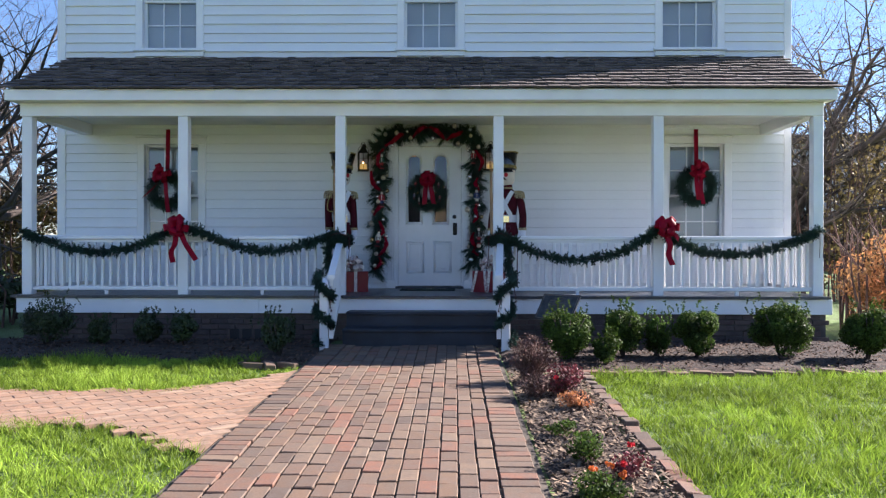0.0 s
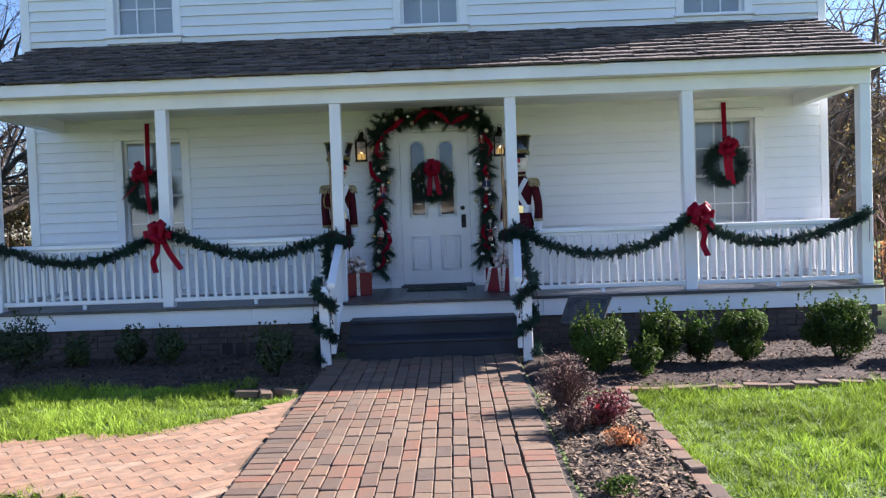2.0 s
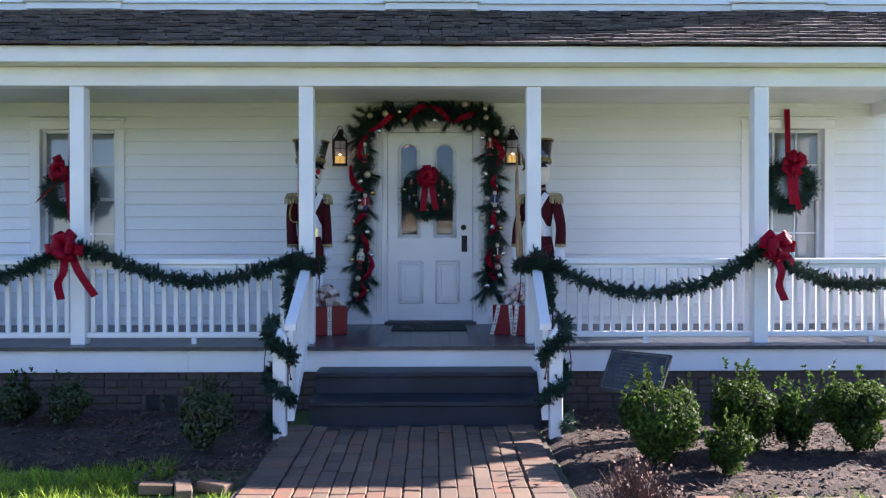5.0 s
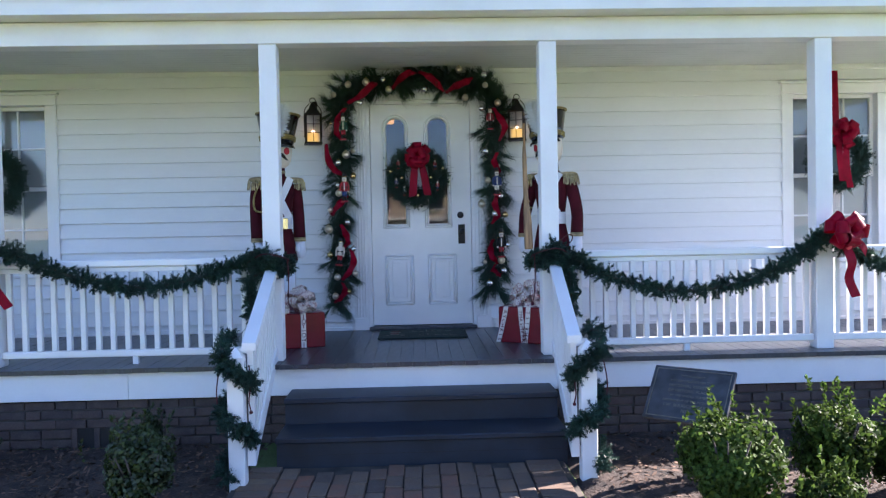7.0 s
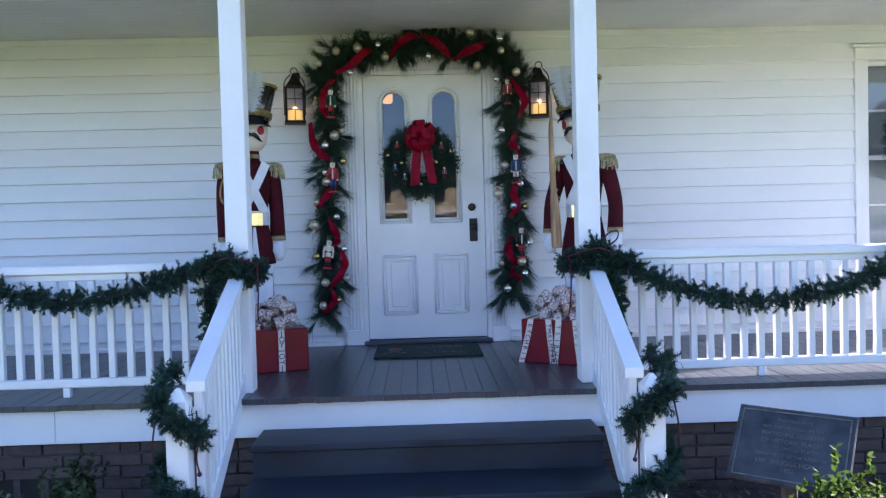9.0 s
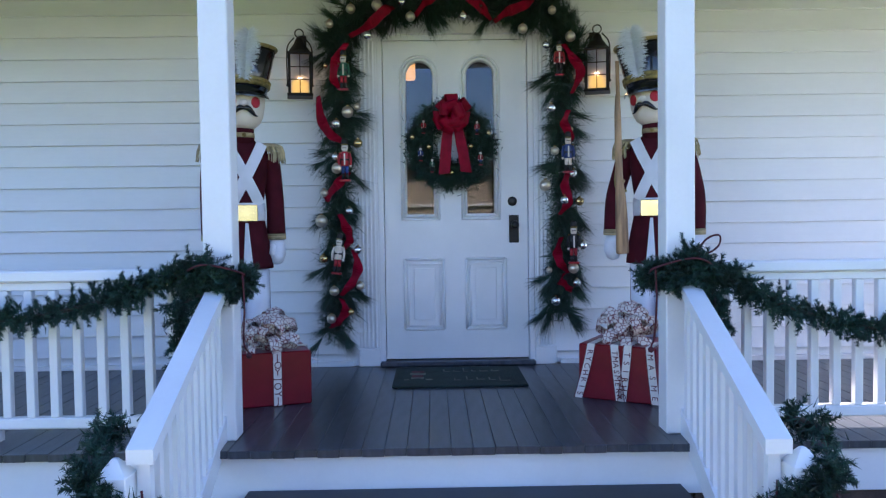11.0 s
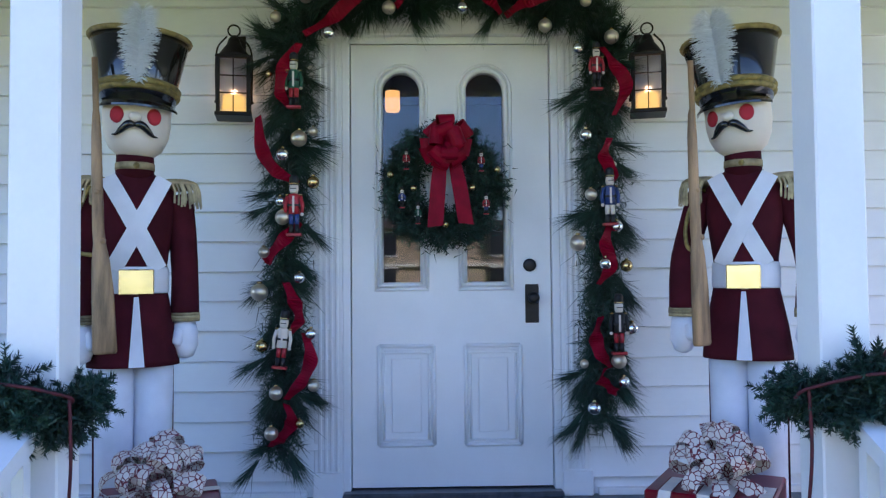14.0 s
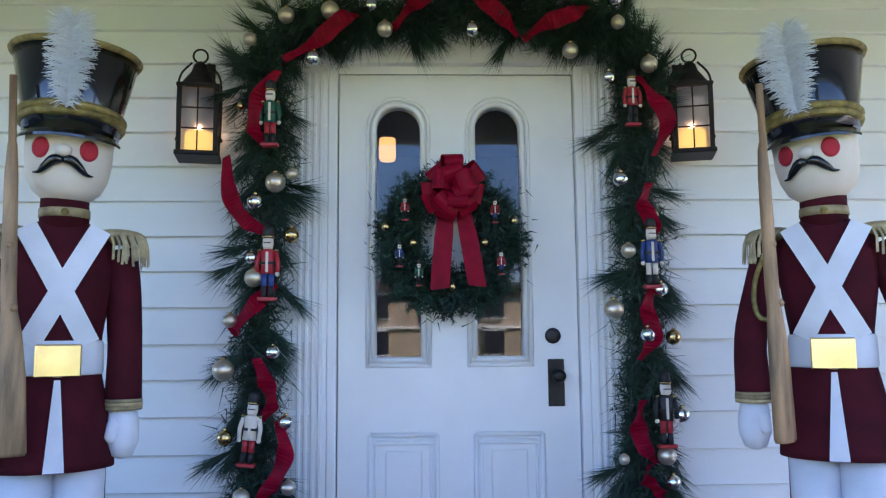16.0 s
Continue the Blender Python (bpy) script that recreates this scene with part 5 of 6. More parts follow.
# ---- railing garlands ----
def swag(name, pts, label, rad=.055, dense=1.0, group="railing garlands"):
    g = thing(name, label, "garland", pts[0], group)
    line = smooth_line(pts, 16)
    part("wire_stem", Shape().tube(line[::3], .01, 5), BARK, g)
    ln = sum((Vector(b) - Vector(a)).length for a, b in zip(line, line[1:]))
    tips("fir_foliage", line, int(ln * 290 * dense), (.042, .082), FIR, g, 84, .0020, rad, droop=.15)
    needles("inner_foliage", line, int(ln * 2600 * dense), (.02, .05), 1, .003, FIR, g, .6, .05, .018)
    return g


YG = PY - .135
SW = "dark green artificial fir garland draped along the porch railing"
swag("railing_garland", [(-5.02, YG, 1.33), (-4.75, YG, 1.22), (-4.3, YG, 1.10), (-3.9, YG, 1.09), (-3.48, YG, 1.20), (-3.2, YG, 1.33), (-3.05, YG, 1.38)], SW)
swag("railing_garland", [(-3.05, YG, 1.38), (-2.81, YG, 1.34), (-2.42, YG, 1.18), (-1.95, YG, 1.09), (-1.5, YG, 1.17), (-1.25, YG, 1.26), (-1.08, YG, 1.31)], SW)
swag("railing_garland", [(.91, YG, 1.31), (1.05, YG, 1.24), (1.35, YG, 1.09), (1.82, YG, .99), (2.32, YG, 1.06), (2.65, YG, 1.22), (2.87, YG, 1.38)], SW)
swag("railing_garland", [(2.87, YG, 1.38), (3.11, YG, 1.22), (3.4, YG, 1.10), (3.75, YG, 1.06), (4.2, YG, 1.12), (4.6, YG, 1.24), (4.84, YG, 1.36)], SW)
for x, xn, sx in ((-1.06, -1.085, -1), (.895, .93, 1)):
    # round the post, with an end hanging outside the rail
    p = [(x + .10 * math.cos(a), PY - .02 + .105 * math.sin(a), 1.23 + .015 * math.sin(2 * a)) for a in np.linspace(.4, 5.9, 9)]
    p += [(x + sx * .13, PY - .14, 1.15), (x + sx * .14, PY - .15, 1.0), (x + sx * .13, PY - .15, .86)]
    swag("post_garland", p, "green fir garland wrapped round the porch post", .06, 1.4)
    a0 = math.pi if sx < 0 else 0
    h = [(x + sx * .07, PY - .95, .84), (xn + sx * .10, -2.68, .83)]
    h += [(xn + .075 * math.cos(a0 - sx * a), -2.80 - .075 * math.sin(a), .77 - .118 * a / 1.57 * .68) for a in np.linspace(0, 13.5, 22)]
    swag("newel_garland", h, "green fir garland wound round the newel post", .04, 1.1)
    c = thing("red_cord", "dark red cord hanging from the garland", "cord", (x, PY - .08, 1.2))
    xx = x - sx * .115
    part("cord", Shape().tube(smooth_line([(xx, PY - .13, 1.27), (xx + .004, PY - .13, 1.12), (xx - .004, PY - .12, .98), (xx - sx * .015, PY - .11, .93)], 6), .0042, 6).ball((xx - sx * .015, PY - .11, .92), .014, 8), CORD, c)
    part("cord_wrap", Shape().tube(smooth_line([(x + sx * .16, PY - .15, 1.25), (x + .03 * sx, PY - .21, 1.31), (xx, PY - .14, 1.27), (xx - .02, PY - .1, 1.24)], 8), .0042, 6), CORD, c)
    c = thing("red_cord", "dark red cord hanging beside the newel post", "cord", (xn, -2.76, .5))
    q = xn - sx * .07
    part("cord", Shape().tube(smooth_line([(q, -2.79, .70), (q - sx * .012, -2.81, .60), (q, -2.81, .50), (q - sx * .01, -2.81, .44)], 6), .004, 6).ball((q - sx * .01, -2.81, .432), .011, 8), CORD, c)
    q = xn + sx * .09
    part("cord", Shape().tube(smooth_line([(q, -2.81, .70), (q + sx * .02, -2.82, .56), (q + sx * .015, -2.81, .42)], 6), .004, 6), CORD, c)
lp = thing("red_cord", "loop of dark red cord standing on the garland", "cord", (1.0, PY - .1, 1.33))
part("cord", Shape().tube(smooth_line([(.93, PY - .13, 1.30), (.99, PY - .14, 1.385), (1.045, PY - .14, 1.40), (1.035, PY - .14, 1.35), (.95, PY - .13, 1.30)], 8), .0042, 6), CORD, lp)
e = thing("red_cord", "thin red cords hanging at the corner post", "cord", (4.86, PY - .1, 1.3))
for o in (0, .045):
    part("cord", Shape().tube([(4.85 + o, PY - .12, 1.32), (4.853 + o, PY - .12, 1.2), (4.85 + o, PY - .115, 1.02)], .004, 5), CORD, e)

for x, k in ((-3.045, 0), (2.93, 1)):
    b = thing("post_bow", "large bright red ribbon bow on the porch post", "bow", (x, YG - .05, 1.38), "post bows")
    bow("loops", (x, YG - .09, 1.40), .15, RIBBON, b, 12, 14 + k, .085)
    s = Shape()
    if k:
        tail(s, [(x + .0, YG - .09, 1.34), (x + .05, YG - .12, 1.18), (x + .04, YG - .10, 1.06), (x + .09, YG - .1, .93)], (1, .2, .15), .075)
        tail(s, [(x + .03, YG - .09, 1.36), (x + .11, YG - .12, 1.3), (x + .16, YG - .11, 1.24)], (.4, .2, 1), .06)
    else:
        tail(s, [(x - .02, YG - .09, 1.34), (x - .02, YG - .12, 1.18), (x - .07, YG - .11, 1.08), (x - .05, YG - .1, .95)], (1, .2, .1), .065)
        tail(s, [(x + .03, YG - .09, 1.34), (x + .10, YG - .12, 1.2), (x + .17, YG - .11, 1.08), (x + .235, YG - .1, .98)], (.9, .1, .45), .065)
    part("tail", s, RIBBON, b)


# ---- toy soldiers ----
def toy_soldier(x, y, turn, label, head_turn, spread, tilt, rifle, plume):
    """A tall toy soldier figure in one mesh."""
    s = Shape()
    M = Matrix.Translation((x, y, FLOOR)) @ Matrix.Rotation(radians(turn), 4, 'Z')
    RED, WHT, BLK, GLD, SKN, CHK, WOOD, FTH, FRG, BRS = range(10)
    for sx in (-1, 1):
        s.loft([(.0, sx * .068, 0, .062, .07), (.06, sx * .068, 0, .066, .072), (.35, sx * .068, 0, .068, .072), (.74, sx * .068, 0, .074, .078)], 18, WHT, M)
        s.box(sx * .136 - .004, sx * .136 + .004, -.012, .012, .02, .70, 0, RED, M)
        s.box(sx * .068 - .06, sx * .068 + .06, -.11, .06, .0, .045, .015, BLK, M)
    # coat
    s.loft([(.677, 0, 0, .163, .125), (.70, 0, 0, .162, .123), (.80, 0, 0, .148, .112), (.90, 0, 0, .128, .099), (.965, 0, 0, .115, .092), (1.05, 0, 0, .117, .094), (1.17, 0, 0, .134, .102), (1.28, 0, 0, .150, .100),
            (1.345, 0, 0, .135, .085), (1.375, 0, 0, .085, .07), (1.39, 0, 0, .068, .065)], 28, RED, M)
    s.add([M @ Vector(q) for q in ((-.008, -.1045, .93), (.008, -.1045, .93), (.027, -.1275, .679), (-.027, -.1275, .679))], [(0, 3, 2, 1)], WHT)
    s.loft([(.942, 0, 0, .121, .098), (.95, 0, 0, .124, .101), (1.032, 0, 0, .122, .100), (1.04, 0, 0, .119, .096)], 28, WHT, M)
    s.box(-.060, .060, -.112, -.098, .938, 1.030, .004, BRS, M)
    def front(px, pz):
        w = .115 + (.150 - .115) * min(1, max(0, (pz - .97) / .31))
        d = .094 + .008 * min(1, max(0, (pz - .97) / .2)) - .02 * max(0, (pz - 1.28) / .09)
        return -d * math.sqrt(max(.05, 1 - (px / w) ** 2)) - .005
    for sx in (-1, 1):
        a, b = (sx * .098, 1.365), (-sx * .078, 1.03)
        pts = []
        for i in range(15):
            t = i / 14
            px, pz = a[0] + (b[0] - a[0]) * t, a[1] + (b[1] - a[1]) * t
            pts.append((px, front(px, pz) - (.0035 if sx > 0 else 0), pz))
        s.band(pts, (b[1] - a[1], 0, -(b[0] - a[0])), .060, WHT, .004, M)
    s.loft([(1.365, 0, -.01, .068, .066), (1.462, 0, -.02, .066, .064)], 20, RED, M).loft([(1.398, 0, -.014, .0705, .0685), (1.424, 0, -.016, .070, .068)], 20, FRG, M)
    s.ball((0, -.083, 1.41), .012, 8, GLD, (1, .6, 1), M)
    # arms, cuffs, mittens
    for sx in (-1, 1):
        bend = -.05 if sx < 0 else -.015
        o = spread if sx > 0 else spread * 1.15
        arm = [(sx * .148, 0, 1.315), (sx * (.168 + o * .45), .01, 1.19), (sx * (.176 + o * 1.05), bend * .3, 1.03), (sx * (.176 + o), bend, .855)]
        s.tube(smooth_line(arm, 5), [.054, .056, .056, .055, .054, .053, .052, .051, .050, .050, .049, .049, .050, .051, .052, .053], 14, RED, True, M)
        wx = sx * (.176 + o)
        for zz in (.862, .851, .840):
            s.tube([(wx, bend, zz + .006), (wx, bend, zz - .005)], .0555 if zz == .851 else .0545, 14, FRG, True, M)
        s.loft([(.695, wx, bend - .006, .012, .014), (.705, wx, bend - .008, .032, .036), (.745, wx, bend - .012, .047, .052), (.79, wx, bend - .008, .047, .050), (.835, wx, bend, .040, .042)], 16, WHT, M)
        s.loft([(.745, wx - sx * .030, bend - .045, .012, .012), (.76, wx - sx * .032, bend - .047, .020, .020), (.80, wx - sx * .025, bend - .035, .020, .022), (.82, wx - sx * .018, bend - .02, .012, .012)], 10, WHT, M)
        s.ball((sx * .150, 0, 1.352), .075, 14, FRG, (1.1, .95, .32), M)
        r = random.Random(5 + sx)
        for i in range(46):
            a = r.uniform(-1.9, 1.9)
            bx, by = sx * (.150 + .078 * math.cos(a)), .070 * math.sin(a)
            s.band([(bx, by, 1.352), (bx + sx * .010, by * 1.1, 1.325), (bx + sx * .012 + r.gauss(0, .003), by * 1.14, 1.275 + r.uniform(-.018, .012))], (0, 1, 0) if abs(math.cos(a)) > .7 else (1, 0, 0), .007, FRG, .003, M)
    cordp = [(-.155, -.075, 1.33), (-.205, -.06, 1.2), (-.20, -.075, 1.10), (-.14, -.10, 1.08)]
    s.tube(smooth_line(cordp, 6), .008, 6, GLD, True, M)
    # head
    H = M @ Matrix.Translation((0, -.03, 1.44)) @ Matrix.Rotation(radians(head_turn - turn), 4, 'Z') @ Matrix.Rotation(radians(tilt), 4, 'Y') @ Matrix.Translation((0, 0, -1.44))
    s.loft([(1.444, 0, 0, .040, .040), (1.450, 0, 0, .064, .062), (1.475, 0, 0, .094, .092), (1.515, 0, 0, .112, .110), (1.565, 0, 0, .120, .117), (1.65, 0, 0, .121, .118), (1.70, 0, 0, .118, .115)], 26, SKN, H)
    s.ball((0, -.121, 1.575), .021, 10, SKN, (1.1, 1, .9), H)
    for sx in (-1, 1):
        a = radians(32)
        c = Vector((sx * .1205 * math.sin(a), -.1175 * math.cos(a), 1.583))
        u, v, n = Vector((math.cos(a), sx * math.sin(a), 0)), Vector((0, 0, 1)), Vector((sx * math.sin(a), -math.cos(a), 0))
        ring = [[H @ (c + n * o + u * q * math.cos(j * math.pi / 8) + v * q * 1.15 * math.sin(j * math.pi / 8)) for j in range(16)] for o, q in ((-.004, .027), (.003, .026), (.0045, .018))]
        s.rings(ring, CHK)
        m = [(0, -.123, 1.546), (sx * .022, -.124, 1.547), (sx * .045, -.114, 1.528), (sx * .062, -.104, 1.512), (sx * .078, -.095, 1.510)]
        s.tube(smooth_line(m, 4), [.008, .011, .014, .015, .015, .015, .014, .013, .012, .011, .009, .008, .006, .005, .004, .003, .002], 8, BLK, True, H)
    # tall hat with braid, visor and plume
    s.loft([(1.645, 0, 0, .133, .130), (1.70, 0, 0, .137, .134), (1.885, 0, 0, .176, .172), (1.89, 0, 0, .170, .166)], 34, BLK, H)
    for z, q, rr in ((1.665, .138, .012), (1.685, .141, .012), (1.886, .177, .010)):
        ring = [(q * math.cos(2 * math.pi * i / 30), q * .978 * math.sin(2 * math.pi * i / 30), z + (.02 - .02 * math.sin(2 * math.pi * i / 30) if z < 1.7 else 0) * .6) for i in range(31)]
        s.tube(ring, rr, 7, GLD, True, H)
    vis = []
    for o, zz in ((.130, 1.655), (.155, 1.636), (.168, 1.620)):
        vis.append([(o * math.sin(a) * .86, -o * math.cos(a) * 1.02 if o > .14 else -o * math.cos(a), zz - .006 * math.cos(a)) for a in np.linspace(-1.35, 1.35, 15)])
    vs = [H @ Vector(q) for r in vis for q in r] + [H @ (Vector(q) - Vector((0, 0, .008))) for r in vis for q in r]
    n = 15
    fs = []
    for lay in (0, 45):
        for i in range(2):
            for j in range(n - 1):
                q = (lay + i * n + j, lay + i * n + j + 1, lay + (i + 1) * n + j + 1, lay + (i + 1) * n + j)
                fs.append(q if lay == 0 else q[::-1])
    fs += [(2 * n + j, 2 * n + j + 1, 45 + 2 * n + j + 1, 45 + 2 * n + j) for j in range(n - 1)]
    s.add(vs, fs, BLK)
    lean, wide = plume
    quill = smooth_line([(0, -.148, 1.69), (lean * .3, -.168, 1.77), (lean * .7, -.185, 1.84), (lean, -.20, 1.90), (lean * 1.6, -.205, 1.925)], 9)
    s.tube(quill, .003, 5, FTH, True, H)
    r = random.Random(int(x * 100) + 500)
    for i in range(1, len(quill)):
        t = i / (len(quill) - 1)
        w = wide * math.sin(math.pi * min(1, .10 + t * .80)) ** .75
        for sx in (-1, 1):
            for q in range(11):
                c = quill[i] + Vector((0, r.gauss(0, .004), r.uniform(-.008, .008)))
                tip = c + Vector((sx * w * r.uniform(.55, 1.15), r.uniform(-.03, .012), .012 + r.uniform(-.030, .03)))
                s.band([c, (c + tip) / 2 + Vector((0, -.006, .007)), tip], (0, .3, 1), [.0045, .004, .001], FTH, .0006, H)
    # rifle held upright against the arm, its broad stock downwards
    rx, ry, face = rifle
    R = M @ Matrix.Translation((rx, ry, 0)) @ Matrix.Rotation(radians(face), 4, 'Z') @ Matrix.Rotation(radians(-1.6), 4, 'Y')
    s.loft([(.735, .012, 0, .036, .016), (.745, .012, 0, .041, .019), (.95, .010, 0, .037, .019), (1.06, .006, 0, .030, .018), (1.12, .003, 0, .021, .016), (1.17, 0, 0, .020, .017),
            (1.33, 0, 0, .019, .016), (1.50, .001, 0, .017, .015), (1.58, .002, 0, .012, .012), (1.60, .002, 0, .007, .008)], 12, WOOD, R, power=.7)
    s.tube([(.004, -.004, 1.15), (.002, -.004, 1.775)], .0105, 8, WOOD, True, R)
    s.ball((.016, -.012, 1.13), .012, 8, WOOD, (1, 1, 1), R).ball((.003, -.012, 1.30), .010, 8, WOOD, (1.2, 1, 1), R)
    tagged(part("toy_soldier", s, [FELT, LINEN, GLOSS, BRAID, FACE, CHEEK, RIFLE, PLUME, FRINGE, BRASS]), label, "figure", "toy soldiers")


toy_soldier(-1.205, -.665, 24, "tall toy soldier figure in a maroon coat beside the door", 17, .004, 2, (-.097, -.155, -12), (.008, .066))
toy_soldier(1.098, -.655, -27, "tall toy soldier figure in a maroon coat turned towards the door", -40, .044, -5, (-.132, -.195, 58), (.004, .078))


# ---- gifts ----
def gift(x, y, w, d, h, turn, label, text, style):
    g = thing("gift_box", label, "gift box", (x, y, FLOOR), "gift boxes")
    M = Matrix.Translation((x, y, FLOOR)) @ Matrix.Rotation(radians(turn), 4, 'Z')
    b = Shape().box(-w / 2, w / 2, -d / 2, d / 2, .002, h, .006, 0, M)
    part("box", b, WRAP, g, "shiny red wrapping paper")
    for sx in (-1, 1):
        fold = Shape()
        v = [M @ Vector(q) for q in ((sx * (w / 2 + .0012), -d / 2 + .008, h - .012), (sx * (w / 2 + .0012), d / 2 - .008, h - .012), (sx * (w / 2 + .0025), 0, h * .45))]
        fold.add(v, [(0, 1, 2) if sx > 0 else (2, 1, 0)])
        part("paper_fold", fold, WRAP, g)
    rw = .046
    def strip(xc, lean=0.0, front=True, length=h):
        q = [(xc, -.0, h + .003), (xc, -d / 2 - .003, h + .003), (xc + lean * .35, -d / 2 - .005, h * .6), (xc + lean, -d / 2 - .006 - .03 * abs(lean), h - length + .004)]
        pts = [q[0], q[1]] + [tuple(p) for p in smooth_line(q[1:], 6)[1:]]
        r = part("ribbon", Shape().band(pts, (1, 0, 0), rw, 0, .0016, M), PRINT, g, "cream ribbon printed with dark red letters")
        for sx in (-1, 1):
            part("ribbon_edge", Shape().band([(p[0] + sx * rw * .48, p[1] - .0012, p[2] + (.0012 if i < 2 else 0)) for i, p in enumerate(pts)], (1, 0, 0), .004, 0, .0012, M), INK, r)
        return r
    def letters(rib, chars, xc, lean, z1, z0, size):
        for i, ch in enumerate(chars):
            t = (i + .5) / len(chars)
            z = z1 + (z0 - z1) * t
            f = 1 - z / h
            xx = xc + lean * f ** 1.2
            m = M @ Matrix.Translation((xx, -d / 2 - .0075 - .03 * abs(lean) * f - .002, z)) @ Matrix.Rotation(math.pi / 2, 4, 'X') @ Matrix.Rotation(radians(-90 if style else (i % 2) * -90), 4, 'Z')
            words("letter", ch, size, m, INK, rib)
    if style == 0:
        r = strip(.02)
        letters(r, text[0], .02, 0, h - .01, .01, .05)
        for yc in (0,):
            part("ribbon", Shape().band([(-w / 2 - .003, yc, .02), (-w / 2 - .003, yc, h + .0055), (w / 2 + .003, yc, h + .0055), (w / 2 + .004, yc - .01, h - .06), (w / 2 + .06, yc - .06, h - .07)], (0, 1, 0), rw, 0, .0016, M), PRINT, g)
    else:
        for (xc, lean), tx in zip(((-.13, -.07), (-.01, .03), (.06, -.03), (.17, .03)), text):
            r = strip(xc, lean)
            letters(r, tx, xc, lean, h - .02, .01, .042)
    c = tuple(M @ Vector((0.0, -.02, h + .03)))
    bw = bow("bow", c, .165, PRINTB, g, 15, 3 + style, .056, facing=(-.1, -.55, .8), label="cream printed ribbon bow")
    bow("bow", (c[0] + .01, c[1] + .02, c[2] + .05), .125, PRINTB, g, 10, 8 + style, .054, facing=(.1, -.5, .85))
    r = random.Random(style + 2)
    for i, ch in enumerate(("JOYJOYJOYJOY" if style == 0 else "MERRYCHRISTM")):
        a = r.uniform(0, 6.28)
        q = r.uniform(.03, .10)
        p = Vector(c) + Vector((q * math.cos(a), -.062 - .02 * r.random(), .03 + q * .55 * math.sin(a)))
        words("letter", ch, .042, Matrix.Translation(p) @ Matrix.Rotation(radians(62), 4, 'X') @ Matrix.Rotation(r.uniform(-1, 1), 4, 'Z'), INK, bw)


gift(-1.015, -.95, .385, .31, .275, 18, "red wrapped gift box with a cream lettered bow", ["JOYJOYJ"], 0)
gift(.865, -.945, .40, .38, .285, -30, "red wrapped gift box with trailing lettered ribbons", ["RYCHRIS", "TMASMERR", "TSIRHC", "MASME"], 1)


# ---- door mat and plaque ----
mat = thing("door_mat", "dark green door mat with worn pale printing", "mat", (-.01, -.40, FLOOR))
part("mat_body", Shape().box(-.39, .37, -.715, -.16, FLOOR + .001, FLOOR + .013, .004), MATG, mat)
zt = FLOOR + .0135
for i, (x0, x1, y0, y1) in enumerate([(-.10, -.06, -.33, -.26), (-.04, .0, -.33, -.29), (.02, .05, -.33, -.24), (.07, .10, -.33, -.28), (.12, .17, -.33, -.29), (.19, .24, -.33, -.28),
                                      (-.04, .0, -.53, -.46), (.03, .07, -.53, -.43), (.09, .14, -.52, -.46), (.16, .20, -.53, -.46), (.22, .28, -.55, -.44)]):
    y0, y1 = y0 * 1.29 + .085, y1 * 1.29 + .085
    part("printing", Shape().box(x0, x1, y0 + .02, y0 + .032, zt - .001, zt + .0008).box(x0, x0 + .008, y0 + .033, y1, zt - .001, zt + .0008), MATT, mat, "worn pale letter")
part("printing", Shape().box(-.30, -.205, -0.405, -0.347, zt - .001, zt + .0008), MATT, mat)
part("printing", Shape().box(-.29, -.215, -0.521, -0.483, zt - .001, zt + .0008), MATT, mat)
part("printing", Shape().box(-.33, -.30, -0.56, -0.528, zt - .001, zt + .0008), MATT, mat)
part("printing", Shape().box(-.205, -.165, -0.56, -0.528, zt - .001, zt + .0008), MATT, mat)
part("printing", Shape().box(-.29, -.215, -0.344, -0.289, zt - .001, zt + .0008), MATR, mat)
part("printing", Shape().box(-.285, -.22, -0.476, -0.412, zt - .001, zt + .0008), MATR, mat)


def plaque():
    p = thing("historic_plaque", "tilted dark bronze plaque with raised lettering on a post", "plaque", (1.55, -2.9, .03))
    c = Vector((1.488, -2.90, .485))
    m = Matrix.Translation(c) @ Matrix.Rotation(radians(-40), 4, 'Z') @ Matrix.Rotation(radians(52), 4, 'X')
    w, h = .238, .172
    plate = part("plate", Shape().box(-w, w, -h, h, -.012, .008, .004, 0, m), PLAQUE, p)
    part("border", Shape().box(-w + .018, w - .018, h - .024, h - .018, .0085, .0115, 0, 0, m).box(-w + .018, w - .018, -h + .018, -h + .024, .0085, .0115, 0, 0, m)
         .box(-w + .018, -w + .024, -h + .0245, h - .0245, .0085, .0115, 0, 0, m).box(w - .024, w - .018, -h + .0245, h - .0245, .0085, .0115, 0, 0, m), BRONZE_EDGE, plate, "worn bright raised border")
    for i, (tx, sz) in enumerate((("THIS PROPERTY", .020), ("HAS BEEN PLACED ON THE", .020), ("NATIONAL REGISTER", .026), ("OF HISTORIC PLACES", .026), ("BY THE UNITED STATES", .020), ("DEPARTMENT OF THE INTERIOR", .0195), ("I.W. SNUGGS HOUSE", .028), ("1852", .026))):
        words("lettering", tx, sz, m @ Matrix.Translation((0, .112 - i * .0315, .009)), BRONZE_EDGE, plate, .0012)
    part("post", Shape().box(1.462, 1.514, -2.90, -2.85, -.05, .44, .004), BARK, p, "weathered wooden post")


plaque()


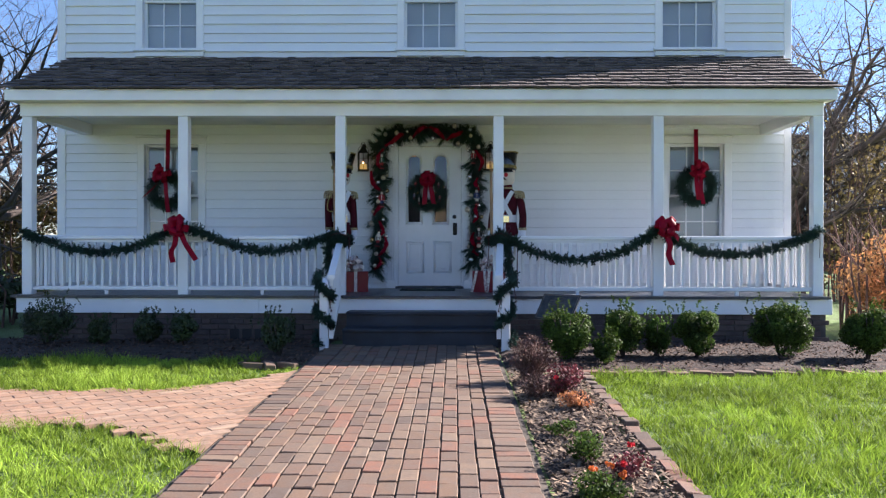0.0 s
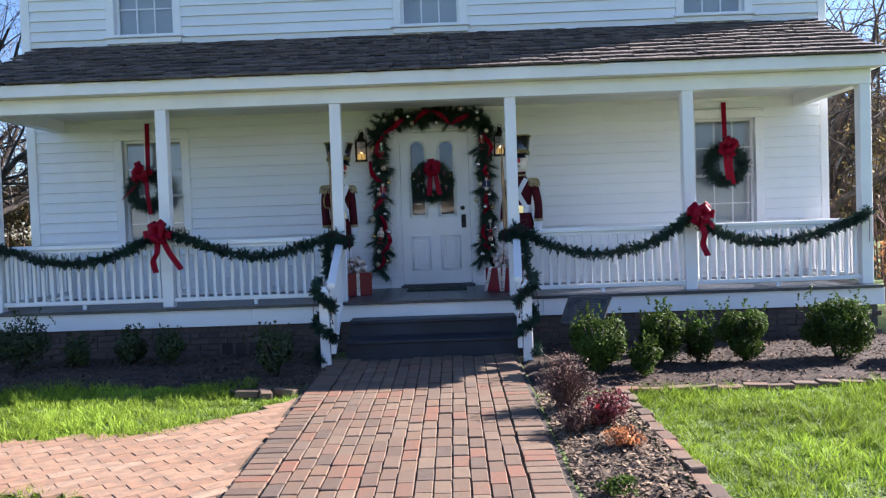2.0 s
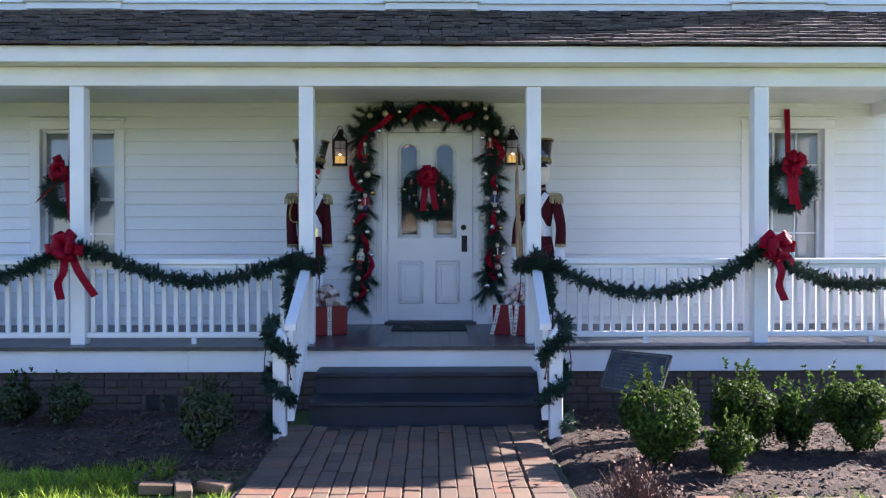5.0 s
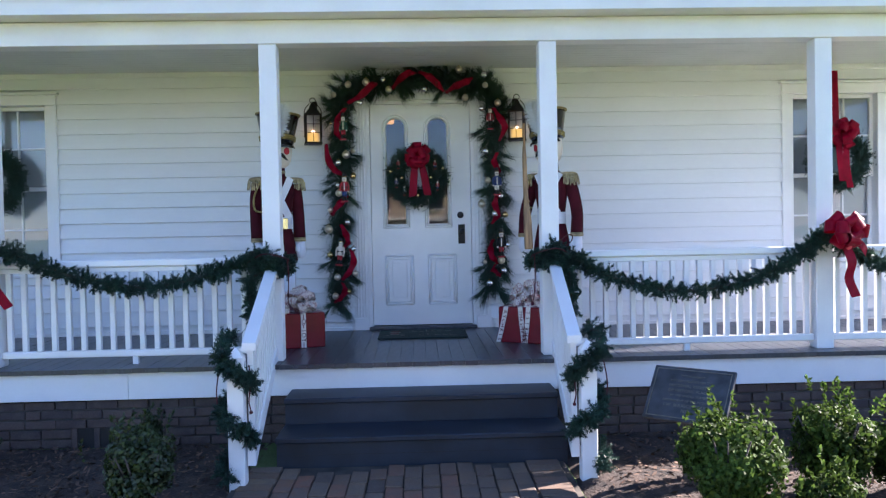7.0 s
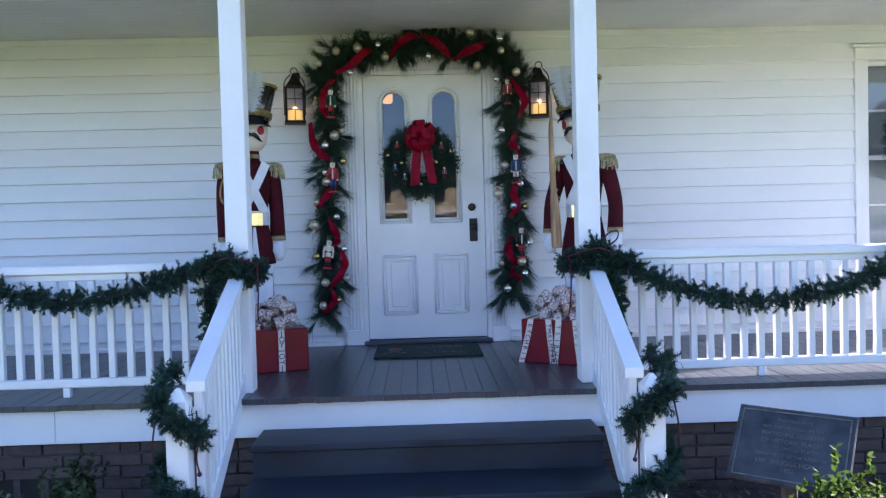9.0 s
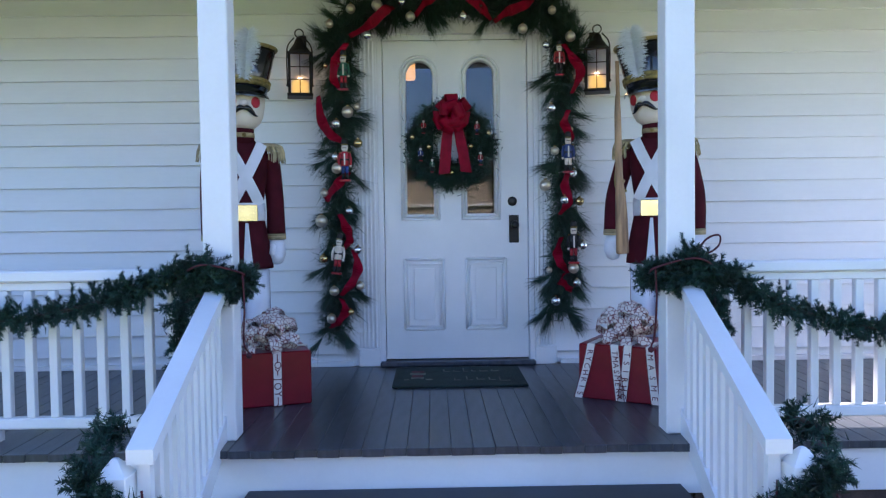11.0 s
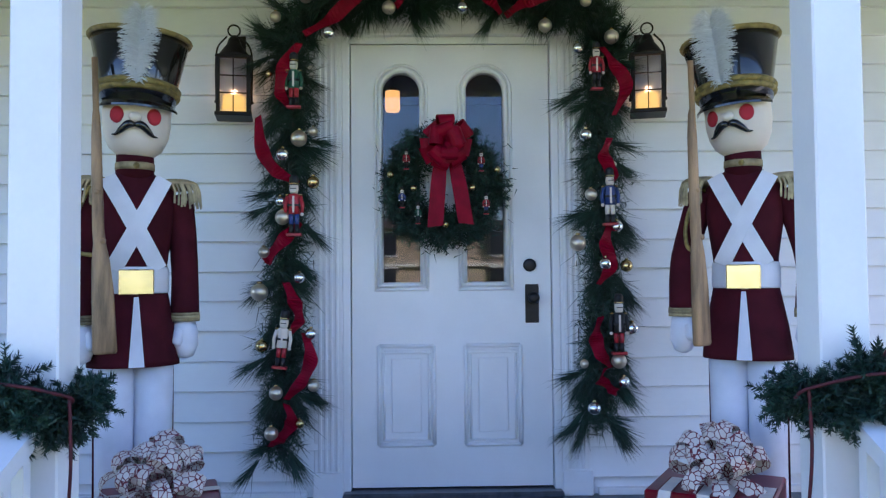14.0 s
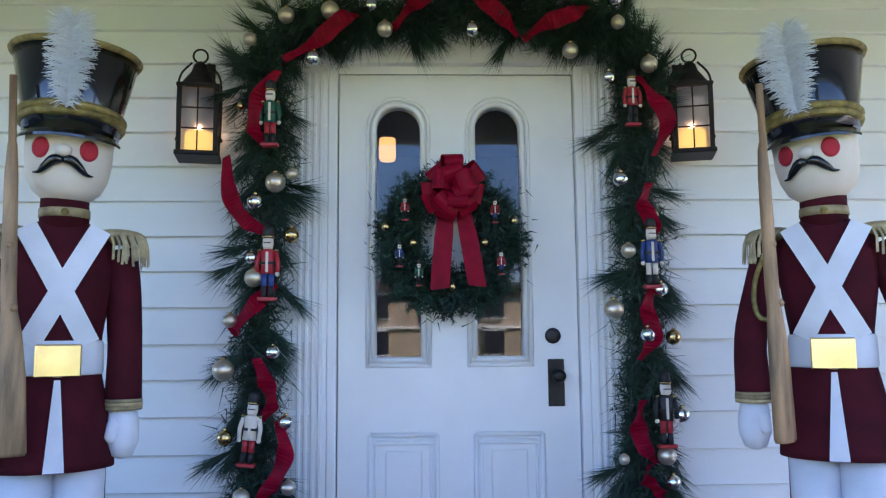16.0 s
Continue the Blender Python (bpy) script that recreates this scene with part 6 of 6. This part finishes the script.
# ---- brick walks ----
def walk_bricks():
    w = tagged(part("path", Shape().add([(-1.12, y, ground_z(y) - .022) for y in (-14, -2.45)][:1] + [(.84, -14, ground_z(-14) - .022), (.84, -2.45, ground_z(-2.45) - .022), (-1.12, -2.45, ground_z(-2.45) - .022)], [(0, 1, 2, 3)]), SANDJ),
               "worn red and brown brick front walk", "path", kind="structure")
    rnd = random.Random(21)
    lw, ll = .1045, .207
    shapes = [Shape().box(-lw / 2 + .0034, lw / 2 - .0034, -l / 2 + .0034, l / 2 - .0034, -.05, 0, .0045) for l in (ll, ll * .96)]
    meshes = [q.data("brick", PAVER) for q in shapes]
    field = Shape()
    tilt = math.atan(.02)
    def lay(x, y, turn, near):
        k = rnd.randrange(2)
        m = Matrix.Translation((x + rnd.gauss(0, .0015), y, ground_z(y) - .004 + rnd.gauss(0, .0024))) @ Matrix.Rotation(tilt + rnd.gauss(0, .012), 4, 'X') @ Matrix.Rotation(rnd.gauss(0, .014), 4, 'Y') @ Matrix.Rotation(radians(turn) + rnd.gauss(0, .012), 4, 'Z')
        if near:
            piece("brick", meshes[k], w, m)
        else:
            field.add([m @ Vector(q) for q in shapes[k].v], shapes[k].f)
    for c in range(14):
        x = -.872 + (c + .5) * lw
        y = -2.50 - rnd.uniform(.1, .3)
        while y > -13.5:
            lay(x, y, 0, -7.75 < y < -4.35)
            y -= ll + rnd.uniform(-.004, .006)
    for x in (-.982, .70):
        y = -2.55
        while y > -13.5:
            lay(x, y, 90, -7.75 < y < -4.35)
            y -= lw + rnd.uniform(0, .003)
    tagged(part("brick_field", field, PAVER_I, w), kind="stuff")


walk_bricks()


def side_walk():
    """A lower side walk of paler bricks laid on the slant, joining the front walk."""
    rnd = random.Random(33)
    b = Shape().box(-.0515, .0515, -.1052, .1052, -.05, 0, .002)
    f, s = Shape(), Shape()
    n = 60
    xs = [-1.12 - 9 * i / n for i in range(n + 1)]
    vs = [(x, side_top(x) + .01, ground_z(side_top(x)) - .0185) for x in xs] + [(x, side_low(x) - .01, ground_z(side_low(x)) - .0185) for x in xs]
    s.add(vs, [(i, i + n + 1, i + n + 2, i + 1) for i in range(n)][::1])
    w = tagged(part("side_path", s, SANDP), "pale red brick side walk joining the front walk", "path", kind="structure")
    a = radians(-52)
    for i in range(-60, 60):
        for j in range(-60, 60):
            u, v = i * .106, j * .212 + (.106 if i % 2 else 0)
            x = -3.5 + u * math.cos(a) - v * math.sin(a)
            y = -5.6 + u * math.sin(a) + v * math.cos(a)
            if -10.1 < x < -1.13 and side_low(x) - .08 < y < side_top(x) + .08 and -7.1 < y < -3.9:
                m = Matrix.Translation((x, y, ground_z(y) - .016 + rnd.gauss(0, .0006))) @ Matrix.Rotation(a + rnd.gauss(0, .015), 4, 'Z')
                f.add([m @ Vector(q) for q in b.v], b.f)
    tagged(part("brick_field", f, SIDEP, w), kind="stuff")
    # edging bricks of the beds
    e = tagged(thing("bed_edging", "row of old bricks edging the beds", "edging", (1.55, -5, 0), kind="structure"))
    me = Shape().box(-.048, .048, -.098, .098, -.06, 0, .006).data("brick", PAVER)
    y = -4.3
    while y > -9:
        piece("brick", me, e, pose(1.555 + rnd.gauss(0, .006), y, ground_z(y) - .010 + rnd.gauss(0, .006), rnd.gauss(0, 2), rnd.gauss(0, 3), rnd.gauss(0, 4)))
        y -= .205
    x = 1.6
    while x < 5.2:
        piece("brick", me, e, pose(x, -4.2 + .05 * math.sin(x * 2.1) + rnd.gauss(0, .012), ground_z(-4.2) - .002 + rnd.gauss(0, .006), rnd.gauss(0, 3), rnd.gauss(0, 3), 90 + rnd.gauss(0, 7)))
        x += .207
    for q in ((-1.42, -3.98, 20), (-1.25, -3.93, 70), (-1.58, -3.95, 95)):
        piece("brick", me, e, pose(q[0], q[1], .02, 3, 4, q[2]))


side_walk()
